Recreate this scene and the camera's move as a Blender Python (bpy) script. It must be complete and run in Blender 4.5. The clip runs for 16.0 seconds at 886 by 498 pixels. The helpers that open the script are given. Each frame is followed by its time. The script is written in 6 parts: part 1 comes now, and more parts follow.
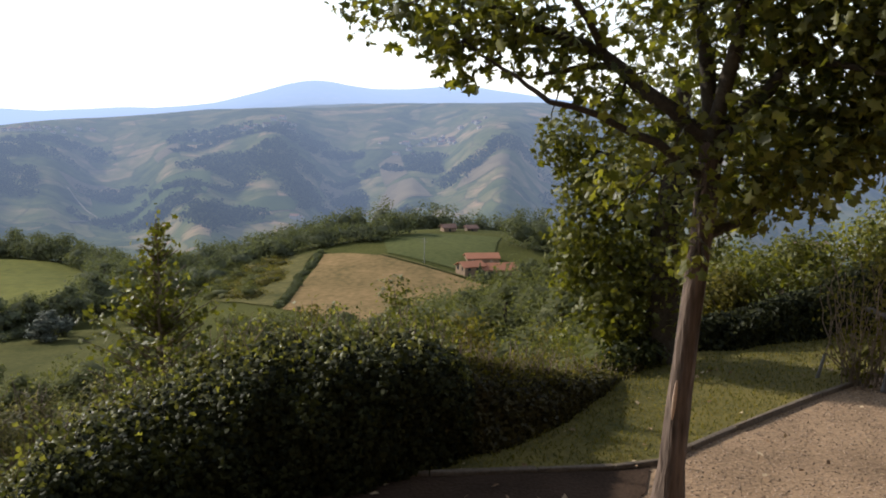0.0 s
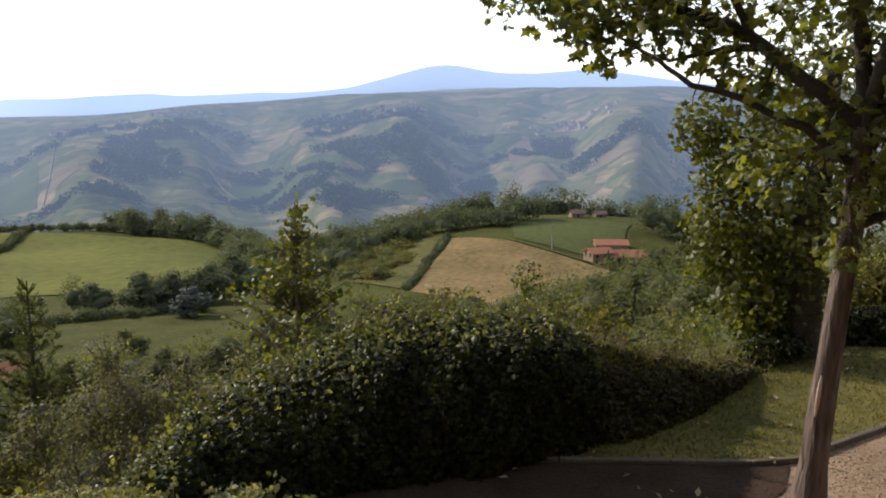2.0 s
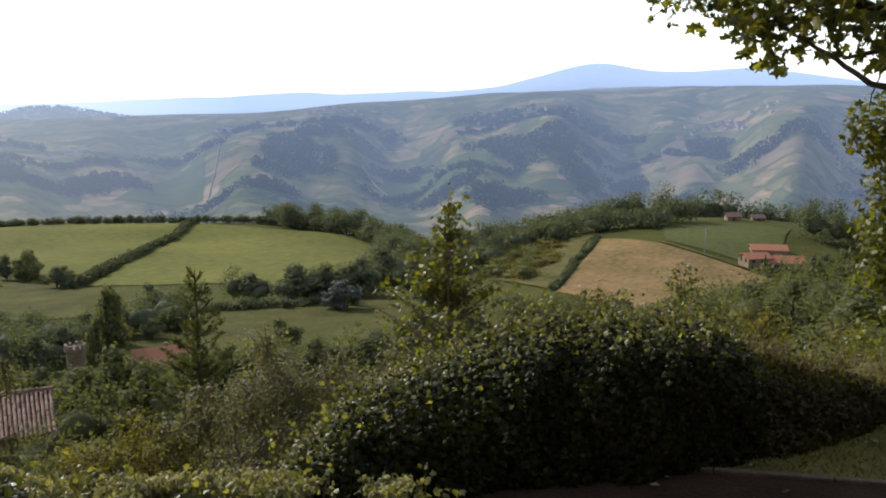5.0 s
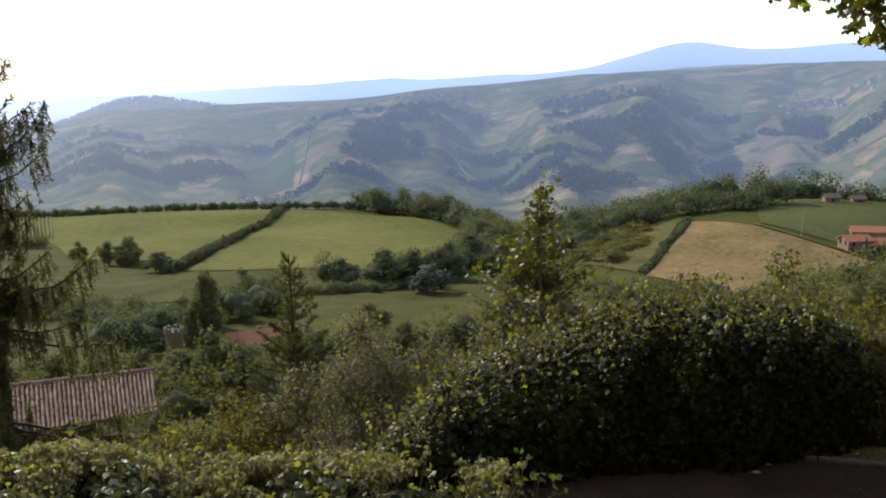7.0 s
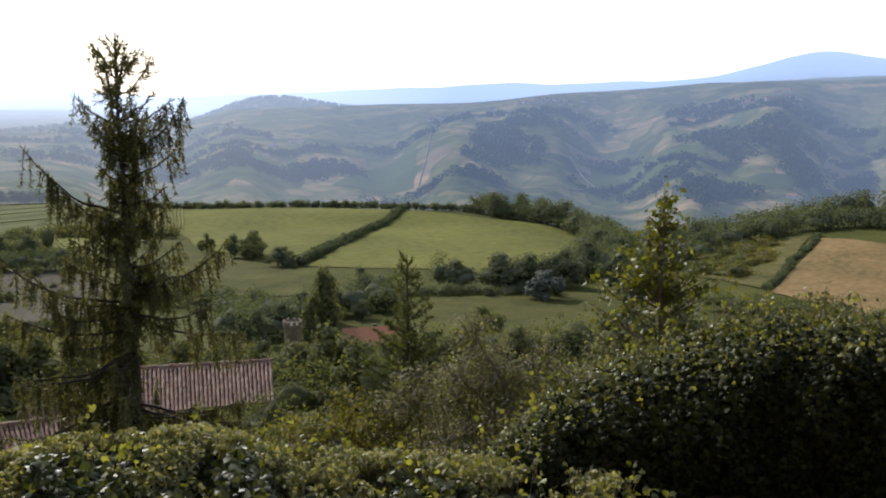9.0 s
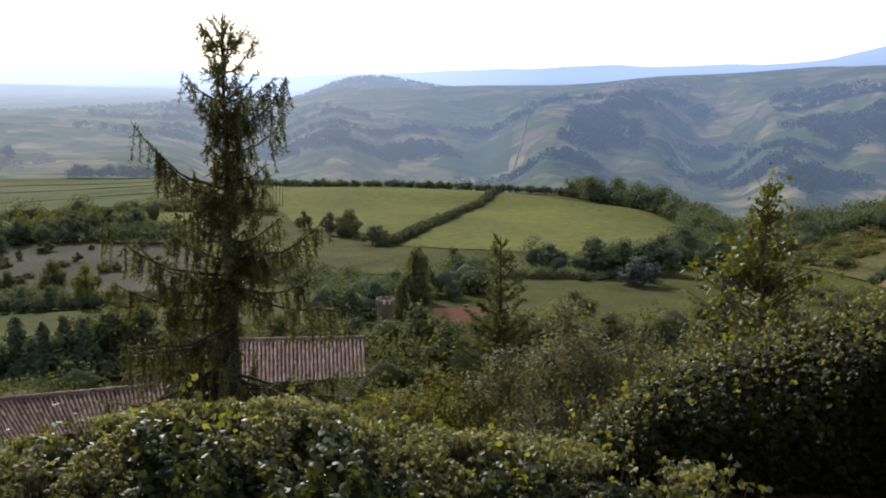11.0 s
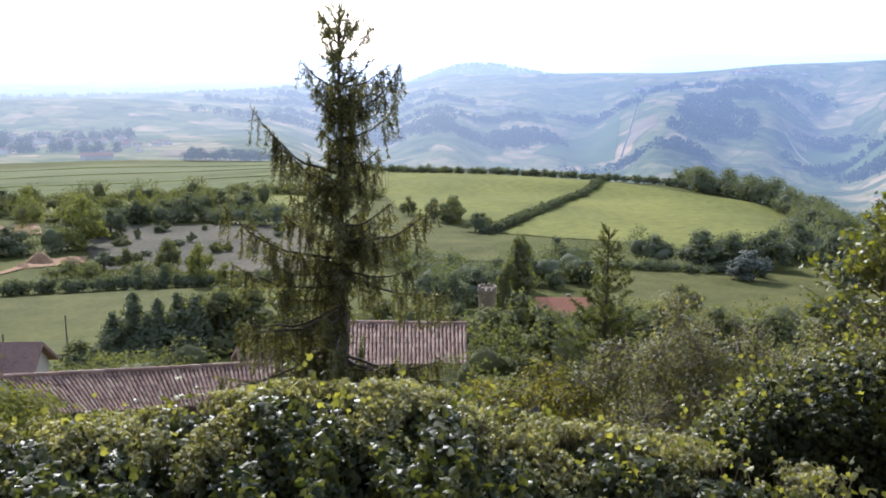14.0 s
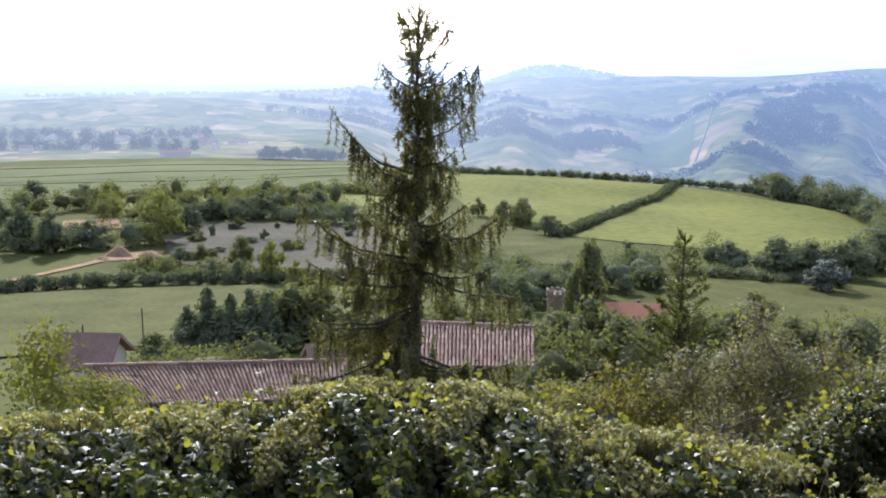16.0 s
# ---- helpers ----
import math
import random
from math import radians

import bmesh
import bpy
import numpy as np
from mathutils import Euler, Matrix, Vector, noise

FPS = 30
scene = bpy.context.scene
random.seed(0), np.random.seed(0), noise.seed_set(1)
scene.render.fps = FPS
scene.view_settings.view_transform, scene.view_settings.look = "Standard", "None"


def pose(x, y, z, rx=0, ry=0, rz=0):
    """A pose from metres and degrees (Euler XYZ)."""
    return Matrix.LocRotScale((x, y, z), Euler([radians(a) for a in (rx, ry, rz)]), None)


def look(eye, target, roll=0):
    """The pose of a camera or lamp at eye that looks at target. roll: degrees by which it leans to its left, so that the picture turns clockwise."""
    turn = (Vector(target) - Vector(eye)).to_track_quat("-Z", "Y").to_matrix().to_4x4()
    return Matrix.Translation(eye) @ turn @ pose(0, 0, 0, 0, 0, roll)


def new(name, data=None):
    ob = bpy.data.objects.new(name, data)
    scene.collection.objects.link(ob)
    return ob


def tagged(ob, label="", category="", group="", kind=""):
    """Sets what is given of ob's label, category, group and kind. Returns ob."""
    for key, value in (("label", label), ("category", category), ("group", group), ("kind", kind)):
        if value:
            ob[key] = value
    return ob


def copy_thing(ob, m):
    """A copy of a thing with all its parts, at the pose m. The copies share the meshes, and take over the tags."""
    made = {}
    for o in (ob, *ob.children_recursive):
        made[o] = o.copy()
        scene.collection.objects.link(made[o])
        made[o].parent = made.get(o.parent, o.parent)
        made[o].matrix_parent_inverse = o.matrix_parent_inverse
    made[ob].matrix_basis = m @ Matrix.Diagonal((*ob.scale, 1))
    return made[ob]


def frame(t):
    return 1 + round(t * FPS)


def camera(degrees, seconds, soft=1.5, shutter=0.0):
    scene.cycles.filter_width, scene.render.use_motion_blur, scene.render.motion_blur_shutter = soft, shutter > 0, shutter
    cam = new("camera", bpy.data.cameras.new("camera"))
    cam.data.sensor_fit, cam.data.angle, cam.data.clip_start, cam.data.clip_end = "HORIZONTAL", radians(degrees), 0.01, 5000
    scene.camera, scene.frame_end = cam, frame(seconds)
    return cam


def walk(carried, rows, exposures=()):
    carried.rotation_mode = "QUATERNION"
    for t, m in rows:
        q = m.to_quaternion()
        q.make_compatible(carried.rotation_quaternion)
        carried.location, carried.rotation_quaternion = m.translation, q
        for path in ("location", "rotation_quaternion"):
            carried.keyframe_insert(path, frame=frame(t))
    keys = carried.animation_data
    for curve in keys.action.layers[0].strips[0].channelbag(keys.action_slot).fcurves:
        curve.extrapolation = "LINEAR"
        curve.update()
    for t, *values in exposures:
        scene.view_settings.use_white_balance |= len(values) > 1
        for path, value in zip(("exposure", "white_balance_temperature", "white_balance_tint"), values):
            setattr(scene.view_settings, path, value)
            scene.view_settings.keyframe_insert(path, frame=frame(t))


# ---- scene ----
cam = camera(50.6, 16.0, soft=1.9)
EYE = 2.1
# seconds, stops, white balance: the clip brightens as the camera turns to the left
EXPOSURES = [(0, 0.05, 6300, 10), (4, 0.05, 6250, 10), (9, 0.06, 6100, 10), (12, -0.08, 5800, 11), (12.5, 0.62, 5650, 12), (14, 0.92, 5550, 13), (16, 0.96, 5550, 13)]
# seconds, x, y, turn to the left, tilt, lean to the right
PATH = [
    (0, 0.000, 0.000, -0.00, -8.73, -0.69),
    (0.5, -0.007, -0.000, 2.02, -9.41, -0.72),
    (1, -0.014, -0.000, 3.83, -9.80, -0.58),
    (1.5, -0.024, -0.001, 6.07, -9.76, -0.55),
    (2, -0.035, -0.003, 7.85, -9.74, -0.46),
    (2.5, -0.046, -0.004, 10.19, -9.89, -0.65),
    (3, -0.058, -0.007, 12.01, -10.04, -0.55),
    (3.5, -0.059, -0.007, 12.90, -9.79, -0.41),
    (4, -0.061, -0.008, 14.74, -9.77, -0.35),
    (6.5, -0.098, -0.019, 19.91, -10.42, 0.11),
    (7, -0.107, -0.023, 22.38, -10.83, 0.84),
    (7.5, -0.116, -0.027, 25.39, -10.96, 1.51),
    (8, -0.118, -0.027, 26.97, -10.24, 0.80),
    (8.5, -0.119, -0.028, 27.93, -10.50, 0.04),
    (9, -0.121, -0.029, 29.60, -10.54, -0.24),
    (11.5, -0.133, -0.037, 37.01, -12.43, -0.82),
    (12, -0.133, -0.037, 38.81, -13.24, -0.86),
    (12.5, -0.133, -0.037, 40.10, -13.69, -0.41),
    (13, -0.146, -0.048, 41.01, -13.62, -0.33),
    (13.5, -0.158, -0.059, 41.30, -12.98, -0.76),
    (14, -0.171, -0.070, 41.78, -12.55, -0.77),
    (14.5, -0.180, -0.078, 42.48, -11.93, -0.82),
    (15, -0.189, -0.087, 43.23, -12.49, -1.02),
    (15.5, -0.198, -0.096, 44.63, -12.38, -1.03),
    (16, -0.207, -0.104, 46.08, -12.52, -1.07),
]
walk(cam, [(t, pose(x, y, EYE, 0, 0, yaw) @ pose(0, 0, 0, 90 + pitch) @ pose(0, 0, 0, 0, 0, -roll)) for t, x, y, yaw, pitch, roll in PATH],
     EXPOSURES)

# ---- world and sun ----
SUN_TURN, SUN_HEIGHT = 62.0, 29.0   # degrees to the left of the y axis, degrees above the horizon
world = bpy.data.worlds.new("sky")
scene.world = world
world.use_nodes = True
wn = world.node_tree.nodes
sky = wn.new("ShaderNodeTexSky")
sky.sky_type = "NISHITA"
sky.sun_disc = False
sky.sun_elevation, sky.sun_rotation = radians(SUN_HEIGHT), radians(-SUN_TURN)
sky.air_density, sky.dust_density, sky.ozone_density = 1.0, 1.0, 1.0
wn["Background"].inputs["Strength"].default_value = 0.14
veil = wn.new("ShaderNodeMix")   # thin high haze whitens the sky
veil.data_type = "RGBA"
veil.inputs["Factor"].default_value = 0.6
coord, split, lift = wn.new("ShaderNodeTexCoord"), wn.new("ShaderNodeSeparateXYZ"), wn.new("ShaderNodeMapRange")
lift.inputs[1].default_value, lift.inputs[2].default_value = 0.02, 0.55
tone = wn.new("ShaderNodeMix")   # the haze is brightest low over the land
tone.data_type = "RGBA"
tone.inputs[6].default_value, tone.inputs[7].default_value = (12.5, 12.7, 13.0, 1), (3.4, 3.8, 4.5, 1)
world.node_tree.links.new(coord.outputs["Generated"], split.inputs[0])
world.node_tree.links.new(split.outputs["Z"], lift.inputs[0])
world.node_tree.links.new(lift.outputs[0], tone.inputs["Factor"])
world.node_tree.links.new(tone.outputs[2], veil.inputs[7])
world.node_tree.links.new(sky.outputs[0], veil.inputs[6])
world.node_tree.links.new(veil.outputs[2], wn["Background"].inputs["Color"])
sun = new("sun", bpy.data.lights.new("sun", "SUN"))
sun.data.energy, sun.data.angle, sun.data.color = 5.0, radians(1.5), (1.0, 0.92, 0.80)
sun.matrix_world = look((0, 0, 0), (math.sin(radians(SUN_TURN)) * math.cos(radians(SUN_HEIGHT)),
                                     -math.cos(radians(SUN_TURN)) * math.cos(radians(SUN_HEIGHT)), -math.sin(radians(SUN_HEIGHT))))


# ---- materials ----
def surface(name, low, high, rough=0.8, scale=3.0, fine=40.0, bump=0.3, island=0.0, glow=None, translucent=0.0, spec=0.3, stretch=None):
    """A grained surface between two colours: large stains, fine grain and relief; island varies it from piece to piece."""
    m = bpy.data.materials.new(name)
    m.use_nodes = True
    n, l = m.node_tree.nodes, m.node_tree.links
    b = n["Principled BSDF"]
    b.inputs["Roughness"].default_value = rough
    b.inputs["Specular IOR Level"].default_value = spec
    geo = n.new("ShaderNodeNewGeometry")
    big, small = n.new("ShaderNodeTexNoise"), n.new("ShaderNodeTexNoise")
    for tex, s, d in ((big, scale, 4), (small, fine, 3)):
        tex.inputs["Scale"].default_value, tex.inputs["Detail"].default_value = s, d
        if stretch:
            squeeze = n.new("ShaderNodeVectorMath")
            squeeze.operation = "MULTIPLY"
            squeeze.inputs[1].default_value = stretch
            l.new(geo.outputs["Position"], squeeze.inputs[0])
            l.new(squeeze.outputs[0], tex.inputs["Vector"])
        else:
            l.new(geo.outputs["Position"], tex.inputs["Vector"])
    add = n.new("ShaderNodeMath")
    add.operation = "MULTIPLY_ADD"
    add.inputs[1].default_value = 0.5
    l.new(small.outputs[0], add.inputs[0])
    half = n.new("ShaderNodeMath")
    half.operation = "MULTIPLY"
    half.inputs[1].default_value = 0.5
    l.new(big.outputs[0], half.inputs[0])
    l.new(half.outputs[0], add.inputs[2])
    factor = add.outputs[0]
    if island:
        mixer = n.new("ShaderNodeMix")
        mixer.inputs["Factor"].default_value = island
        l.new(factor, mixer.inputs[2])
        l.new(geo.outputs["Random Per Island"], mixer.inputs[3])
        factor = mixer.outputs[0]
    ramp = n.new("ShaderNodeValToRGB")
    ramp.color_ramp.elements[0].position, ramp.color_ramp.elements[1].position = (0.3, 0.7) if not island else (0.15, 0.9)
    ramp.color_ramp.elements[0].color, ramp.color_ramp.elements[1].color = (*low, 1), (*high, 1)
    l.new(factor, ramp.inputs[0])
    l.new(ramp.outputs[0], b.inputs["Base Color"])
    if bump:
        bm_node = n.new("ShaderNodeBump")
        bm_node.inputs["Strength"].default_value, bm_node.inputs["Distance"].default_value = bump, (1.1 if stretch else 0.4) / fine
        l.new(small.outputs[0], bm_node.inputs["Height"])
        l.new(bm_node.outputs[0], b.inputs["Normal"])
    if translucent:
        tr, mx = n.new("ShaderNodeBsdfTranslucent"), n.new("ShaderNodeMixShader")
        warm = n.new("ShaderNodeMix")
        warm.data_type, warm.blend_type = "RGBA", "MULTIPLY"
        warm.inputs["Factor"].default_value = 1.0
        warm.inputs[7].default_value = (1.5, 1.5, 0.5, 1)
        l.new(ramp.outputs[0], warm.inputs[6])
        l.new(warm.outputs[2], tr.inputs["Color"])
        mx.inputs[0].default_value = translucent
        l.new(b.outputs[0], mx.inputs[1])
        l.new(tr.outputs[0], mx.inputs[2])
        l.new(mx.outputs[0], n["Material Output"].inputs["Surface"])
    if glow:
        b.inputs["Emission Color"].default_value = (*glow[:3], 1)
        b.inputs["Emission Strength"].default_value = glow[3]
    return m


def leafy(name, low, high, rough=0.5, translucent=0.3, spec=0.4, scale=1.5, island=0.65):
    return surface(name, low, high, rough=rough, scale=scale, fine=60, bump=0, island=island, translucent=translucent, spec=spec)


IVY = leafy("ivy_leaf", (0.012, 0.020, 0.009), (0.125, 0.13, 0.048), rough=0.42, translucent=0.38, spec=0.17)
OLIVE = leafy("grey_green_leaf", (0.075, 0.074, 0.044), (0.25, 0.23, 0.155), rough=0.6, translucent=0.4, spec=0.18)
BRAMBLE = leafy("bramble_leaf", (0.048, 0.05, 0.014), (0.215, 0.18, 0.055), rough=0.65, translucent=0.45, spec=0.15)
# ivy copies with light put in: paler for sunlit crests, darker for shaded faces
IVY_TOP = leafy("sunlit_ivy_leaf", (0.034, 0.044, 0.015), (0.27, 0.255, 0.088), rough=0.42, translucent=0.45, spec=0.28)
IVY_SHADED = leafy("shaded_ivy_leaf", (0.005, 0.008, 0.003), (0.05, 0.052, 0.016), rough=0.6, translucent=0.12, spec=0.1)
MAPLE = leafy("maple_leaf", (0.038, 0.048, 0.010), (0.25, 0.24, 0.055), rough=0.42, translucent=0.46)
HAZEL = leafy("hazel_leaf", (0.05, 0.056, 0.010), (0.20, 0.195, 0.04), rough=0.5, translucent=0.42)
NEEDLE = leafy("spruce_needle", (0.05, 0.054, 0.028), (0.20, 0.18, 0.095), rough=0.55, translucent=0.35, spec=0.2)
YOUNG_NEEDLE = leafy("fir_needle", (0.045, 0.055, 0.012), (0.15, 0.15, 0.04), rough=0.55, translucent=0.25, spec=0.2)
WOOD_DARK = leafy("dark_foliage", (0.070, 0.080, 0.056), (0.165, 0.175, 0.105), rough=0.9, translucent=0.32, scale=0.2, island=0.3, spec=0.1)
WOOD_MID = leafy("mid_foliage", (0.062, 0.069, 0.036), (0.175, 0.175, 0.082), rough=0.9, translucent=0.36, scale=0.2, island=0.25, spec=0.1)
WOOD_PALE = leafy("pale_foliage", (0.095, 0.105, 0.030), (0.26, 0.25, 0.08), rough=0.9, translucent=0.3, scale=0.2, island=0.25, spec=0.1)
BARK = surface("grey_bark", (0.022, 0.016, 0.013), (0.23, 0.17, 0.135), rough=0.95, scale=14, fine=48, bump=1.0, stretch=(1, 1, 0.12), spec=0.15)
BARK_DARK = surface("dark_bark", (0.03, 0.024, 0.018), (0.10, 0.08, 0.06), rough=0.9, scale=9, fine=60, bump=0.8)
GRAVEL = surface("gravel", (0.12, 0.075, 0.042), (0.43, 0.285, 0.17), rough=0.95, scale=1.6, fine=48, bump=1.0)
LAWN = surface("lawn", (0.040, 0.046, 0.008), (0.22, 0.17, 0.042), rough=0.9, scale=1.1, fine=30, bump=0.6)
ROUGH_GRASS = surface("rough_grass", (0.038, 0.044, 0.012), (0.10, 0.098, 0.03), rough=0.95, scale=0.06, fine=1.5, bump=0.3, spec=0.03)
MEADOW = surface("meadow_grass", (0.068, 0.076, 0.022), (0.175, 0.168, 0.044), rough=0.95, scale=0.018, fine=0.3, bump=0.2, spec=0.03)
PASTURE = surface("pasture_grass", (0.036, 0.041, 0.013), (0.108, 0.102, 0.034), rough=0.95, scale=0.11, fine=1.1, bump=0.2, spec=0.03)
STUBBLE = surface("dry_field", (0.10, 0.082, 0.034), (0.30, 0.195, 0.095), rough=0.95, scale=0.06, fine=0.6, bump=0.06, spec=0.03)
SCRUB_FIELD = surface("scrubby_slope", (0.05, 0.054, 0.02), (0.165, 0.14, 0.055), rough=0.95, scale=0.07, fine=0.5, bump=0.2, spec=0.03)
EARTH = surface("bare_earth", (0.15, 0.09, 0.05), (0.32, 0.21, 0.13), rough=0.95, scale=0.25, fine=2.0, bump=0.3, spec=0.03)
STONE = surface("kerb_stone", (0.08, 0.06, 0.042), (0.22, 0.17, 0.125), rough=0.9, scale=4, fine=50, bump=0.6)
PLASTER = surface("old_plaster", (0.26, 0.22, 0.18), (0.42, 0.37, 0.31), rough=0.9, scale=0.6, fine=8, bump=0.3)
TILE = surface("roman_tile", (0.055, 0.033, 0.025), (0.32, 0.22, 0.165), rough=0.85, scale=2.2, fine=9, bump=0.4, island=0.6)
TILE_OLD = surface("brown_flat_tile", (0.12, 0.07, 0.055), (0.24, 0.15, 0.12), rough=0.9, scale=0.9, fine=7, bump=0.4)
TILE_RED = surface("red_tile", (0.21, 0.078, 0.042), (0.38, 0.16, 0.09), rough=0.85, scale=0.4, fine=3, bump=0.3, island=0.5)
DARK_GLASS = surface("dark_window", (0.02, 0.022, 0.025), (0.05, 0.055, 0.06), rough=0.15, bump=0)
STEEL = surface("weathered_steel", (0.10, 0.10, 0.10), (0.25, 0.24, 0.23), rough=0.6, scale=5, fine=60, bump=0.2)
TWIG = surface("twig_bark", (0.10, 0.075, 0.055), (0.30, 0.23, 0.17), rough=0.9, scale=6, fine=60, bump=0.3)


# ---- mesh helpers ----
def mesh_of(name, verts, faces, material, smooth=False):
    """A mesh from numpy corners and faces of one size."""
    me = bpy.data.meshes.new(name)
    verts, faces = np.asarray(verts, np.float32), np.asarray(faces, np.int32)
    k = faces.shape[1]
    me.vertices.add(len(verts))
    me.vertices.foreach_set("co", verts.ravel())
    me.loops.add(faces.size)
    me.loops.foreach_set("vertex_index", faces.ravel())
    me.polygons.add(len(faces))
    me.polygons.foreach_set("loop_start", np.arange(0, faces.size, k, dtype=np.int32))
    me.update(calc_edges=True)
    if smooth:
        me.polygons.foreach_set("use_smooth", np.ones(len(faces), bool))
    for mm in material if isinstance(material, (list, tuple)) else [material]:
        me.materials.append(mm)
    return me


def piece(name, me, parent=None, label="", kind=""):
    ob = new(name, me)
    ob.parent = parent
    return tagged(ob, label=label, kind=kind)


def part(name, bm, material, parent, label="", smooth=False):
    me = bpy.data.meshes.new(name)
    bm.to_mesh(me)
    bm.free()
    if smooth:
        for p in me.polygons:
            p.use_smooth = True
    me.materials.append(material)
    return piece(name, me, parent, label)


def at(az, r):
    """Plan place at a bearing (degrees to the left of y) and a distance."""
    a = np.radians(az)
    return -r * np.sin(a), r * np.cos(a)


def bumps(x, y, scale, seed=0.0):
    """Cheap smooth noise of about -1 to 1 over the plan."""
    s = 0
    for k, (a, b, p) in enumerate(((1.0, 0.35, 0.3), (-0.45, 1.1, 1.7), (0.8, -0.75, 4.1), (1.9, 1.4, 2.2), (-2.3, 1.7, 5.2), (3.6, -2.9, 0.9))):
        s = s + np.sin((a * x + b * y) / scale + p + seed * (k + 1)) / (1 + 0.45 * k)
    return s / 2.6


# ---- the lie of the land ----
EDGE_AZ = [-180, -60, -40, -25, -12, 0, 8, 30, 46, 70, 100, 180]
EDGE_R = [40, 30, 14, 12, 8.6, 6.4, 5.9, 4.4, 4.1, 4.1, 9, 40]
DROP_D = [0, 0.8, 3, 8, 20, 35, 75, 125, 185, 255, 345, 445, 545, 700, 1000, 1500, 2500, 4900]
DROP_Z = [0, -0.7, -2.4, -5.2, -10, -15, -26, -37.5, -45.5, -52.5, -59, -66, -72, -82, -95, -103, -122, -130]


CREST_AZ = [-40, -6, 5, 14, 20, 30, 38, 45]
CREST_Z = [20, 4, -3, -12, -28, -46, -64, -84]


def hill(x, y, az, r, along, across, high, turn=0.0):
    """A rounded rise at a bearing and distance; along and across are its half-lengths, turned from the line of sight's crosswise direction."""
    cx, cy = at(az, r)
    a = radians(az + turn)
    u, v = (x - cx) * math.cos(a) + (y - cy) * math.sin(a), -(x - cx) * math.sin(a) + (y - cy) * math.cos(a)
    return high * np.exp(-(u / along) ** 2 - (v / across) ** 2)


def height(x, y):
    x, y = np.asarray(x, float), np.asarray(y, float)
    r, az = np.hypot(x, y), np.degrees(np.arctan2(-x, y))
    d = r - np.interp(az, EDGE_AZ, EDGE_R)
    front = np.clip((115 - np.abs(az - 20)) / 30, 0, 1)
    z = np.interp(d, DROP_D, DROP_Z) * front
    z = z + 0.5 * np.clip(1 - r / 4.6, 0, 1)
    far = np.clip((r - 20) / 200, 0, 1)
    z = z + far * 2.0 * bumps(x, y, 45) * np.clip(r / 400, 0.2, 1)
    z = z + hill(x, y, 4, 305, 100, 80, 11.5) + hill(x, y, -2, 325, 60, 60, 7) + hill(x, y, -9, 95, 45, 60, 8) * np.clip((r - 12) / 30, 0, 1) + hill(x, y, 4, 470, 150, 60, -16) + hill(x, y, 16, 380, 35, 110, -11) + hill(x, y, 28, 455, 120, 40, 4) + hill(x, y, -21.6, 300, 42, 60, 9)
    # the side valley that opens behind the meadow crest and the farm spur
    brink = np.interp(az, [-40, 4, 10, 17, 20, 24, 29, 35, 42, 60], [395, 395, 360, 345, 395, 440, 478, 500, 540, 560])
    z = z - front * 34 * np.clip((r - brink) / 150, 0, 1) * np.clip((51 - az) / 6, 0, 1)
    # the great hillside across the valley, its spurs and gullies
    front_far = front * np.clip((52 - az) / 10, 0, 1)
    spur = 0.85 * np.sin((az + 0.004 * r) * 0.42 + 0.9) + 0.38 * np.sin((az - 0.003 * r) * 0.95 + 2.0) + 0.06 * np.sin((az + 0.004 * r) * 2.1 + 1.0)
    crest = np.interp(az, CREST_AZ, CREST_Z) + 7 * bumps(x, y, 110, 1.0)
    up = np.clip((r - 770 + 140 * spur * np.clip((1700 - r) / 500, 0, 1)) / 860, 0, 1)
    slope = -128 + (crest + 128) * up * up * (3 - 2 * up) + 2.6 * bumps(x, y, 95, 2.0) - 0.05 * np.clip(r - 1700, 0, 1500) * np.clip((az - 8) / 15, 0, 1)
    out = np.clip((r - 560) / 180, 0, 1) * front_far
    z = z * (1 - out) + slope * out
    # the blue ranges, the wooded knoll and the rim of the plain
    z = z + front * 98 * np.clip((r - 3700) / 1200, 0, 1) ** 2 * np.interp(az, [10, 25, 40, 90], [0, 0.75, 0.5, 0.5])
    z = z + hill(x, y, 40.2, 2450, 165, 160, 52) + hill(x, y, 62, 3300, 500, 150, 22) + hill(x, y, 55, 1500, 300, 200, 22) + hill(x, y, 66, 1200, 270, 170, 26) + hill(x, y, 47, 1900, 300, 200, 20)
    z = z + hill(x, y, 8, 4350, 300, 400, 100) + hill(x, y, -1, 4450, 420, 400, 88) + hill(x, y, 16, 4400, 600, 400, 26)
    return z


def ground_z(az, r):
    x, y = at(az, r)
    return float(height(x, y))


def polar_sheet(name, azs, rs, material, lift=0.0, low=None):
    A, RR = np.meshgrid(np.asarray(azs, float), np.asarray(rs, float), indexing="ij")
    x, y = at(A, RR)
    z = height(x, y) + lift
    v = np.stack([x, y, z], -1).reshape(-1, 3)
    na, nr = A.shape
    i = np.arange(na * nr).reshape(na, nr)
    f = np.stack([i[:-1, :-1], i[:-1, 1:], i[1:, 1:], i[1:, :-1]], -1).reshape(-1, 4)
    return mesh_of(name, v, f[:, ::-1], material, smooth=True)


FINE_AZ = np.concatenate([np.arange(-180, -40, 5), np.arange(-40, 85, 0.5), np.arange(85, 181, 5)])
ground = piece("ground", polar_sheet("ground", FINE_AZ, np.concatenate([[0.02], np.arange(0.3, 14, 0.3), np.geomspace(14, 640, 110)]), ROUGH_GRASS))
tagged(ground, "rough green grass slope falling to the valley", "ground", kind="structure")


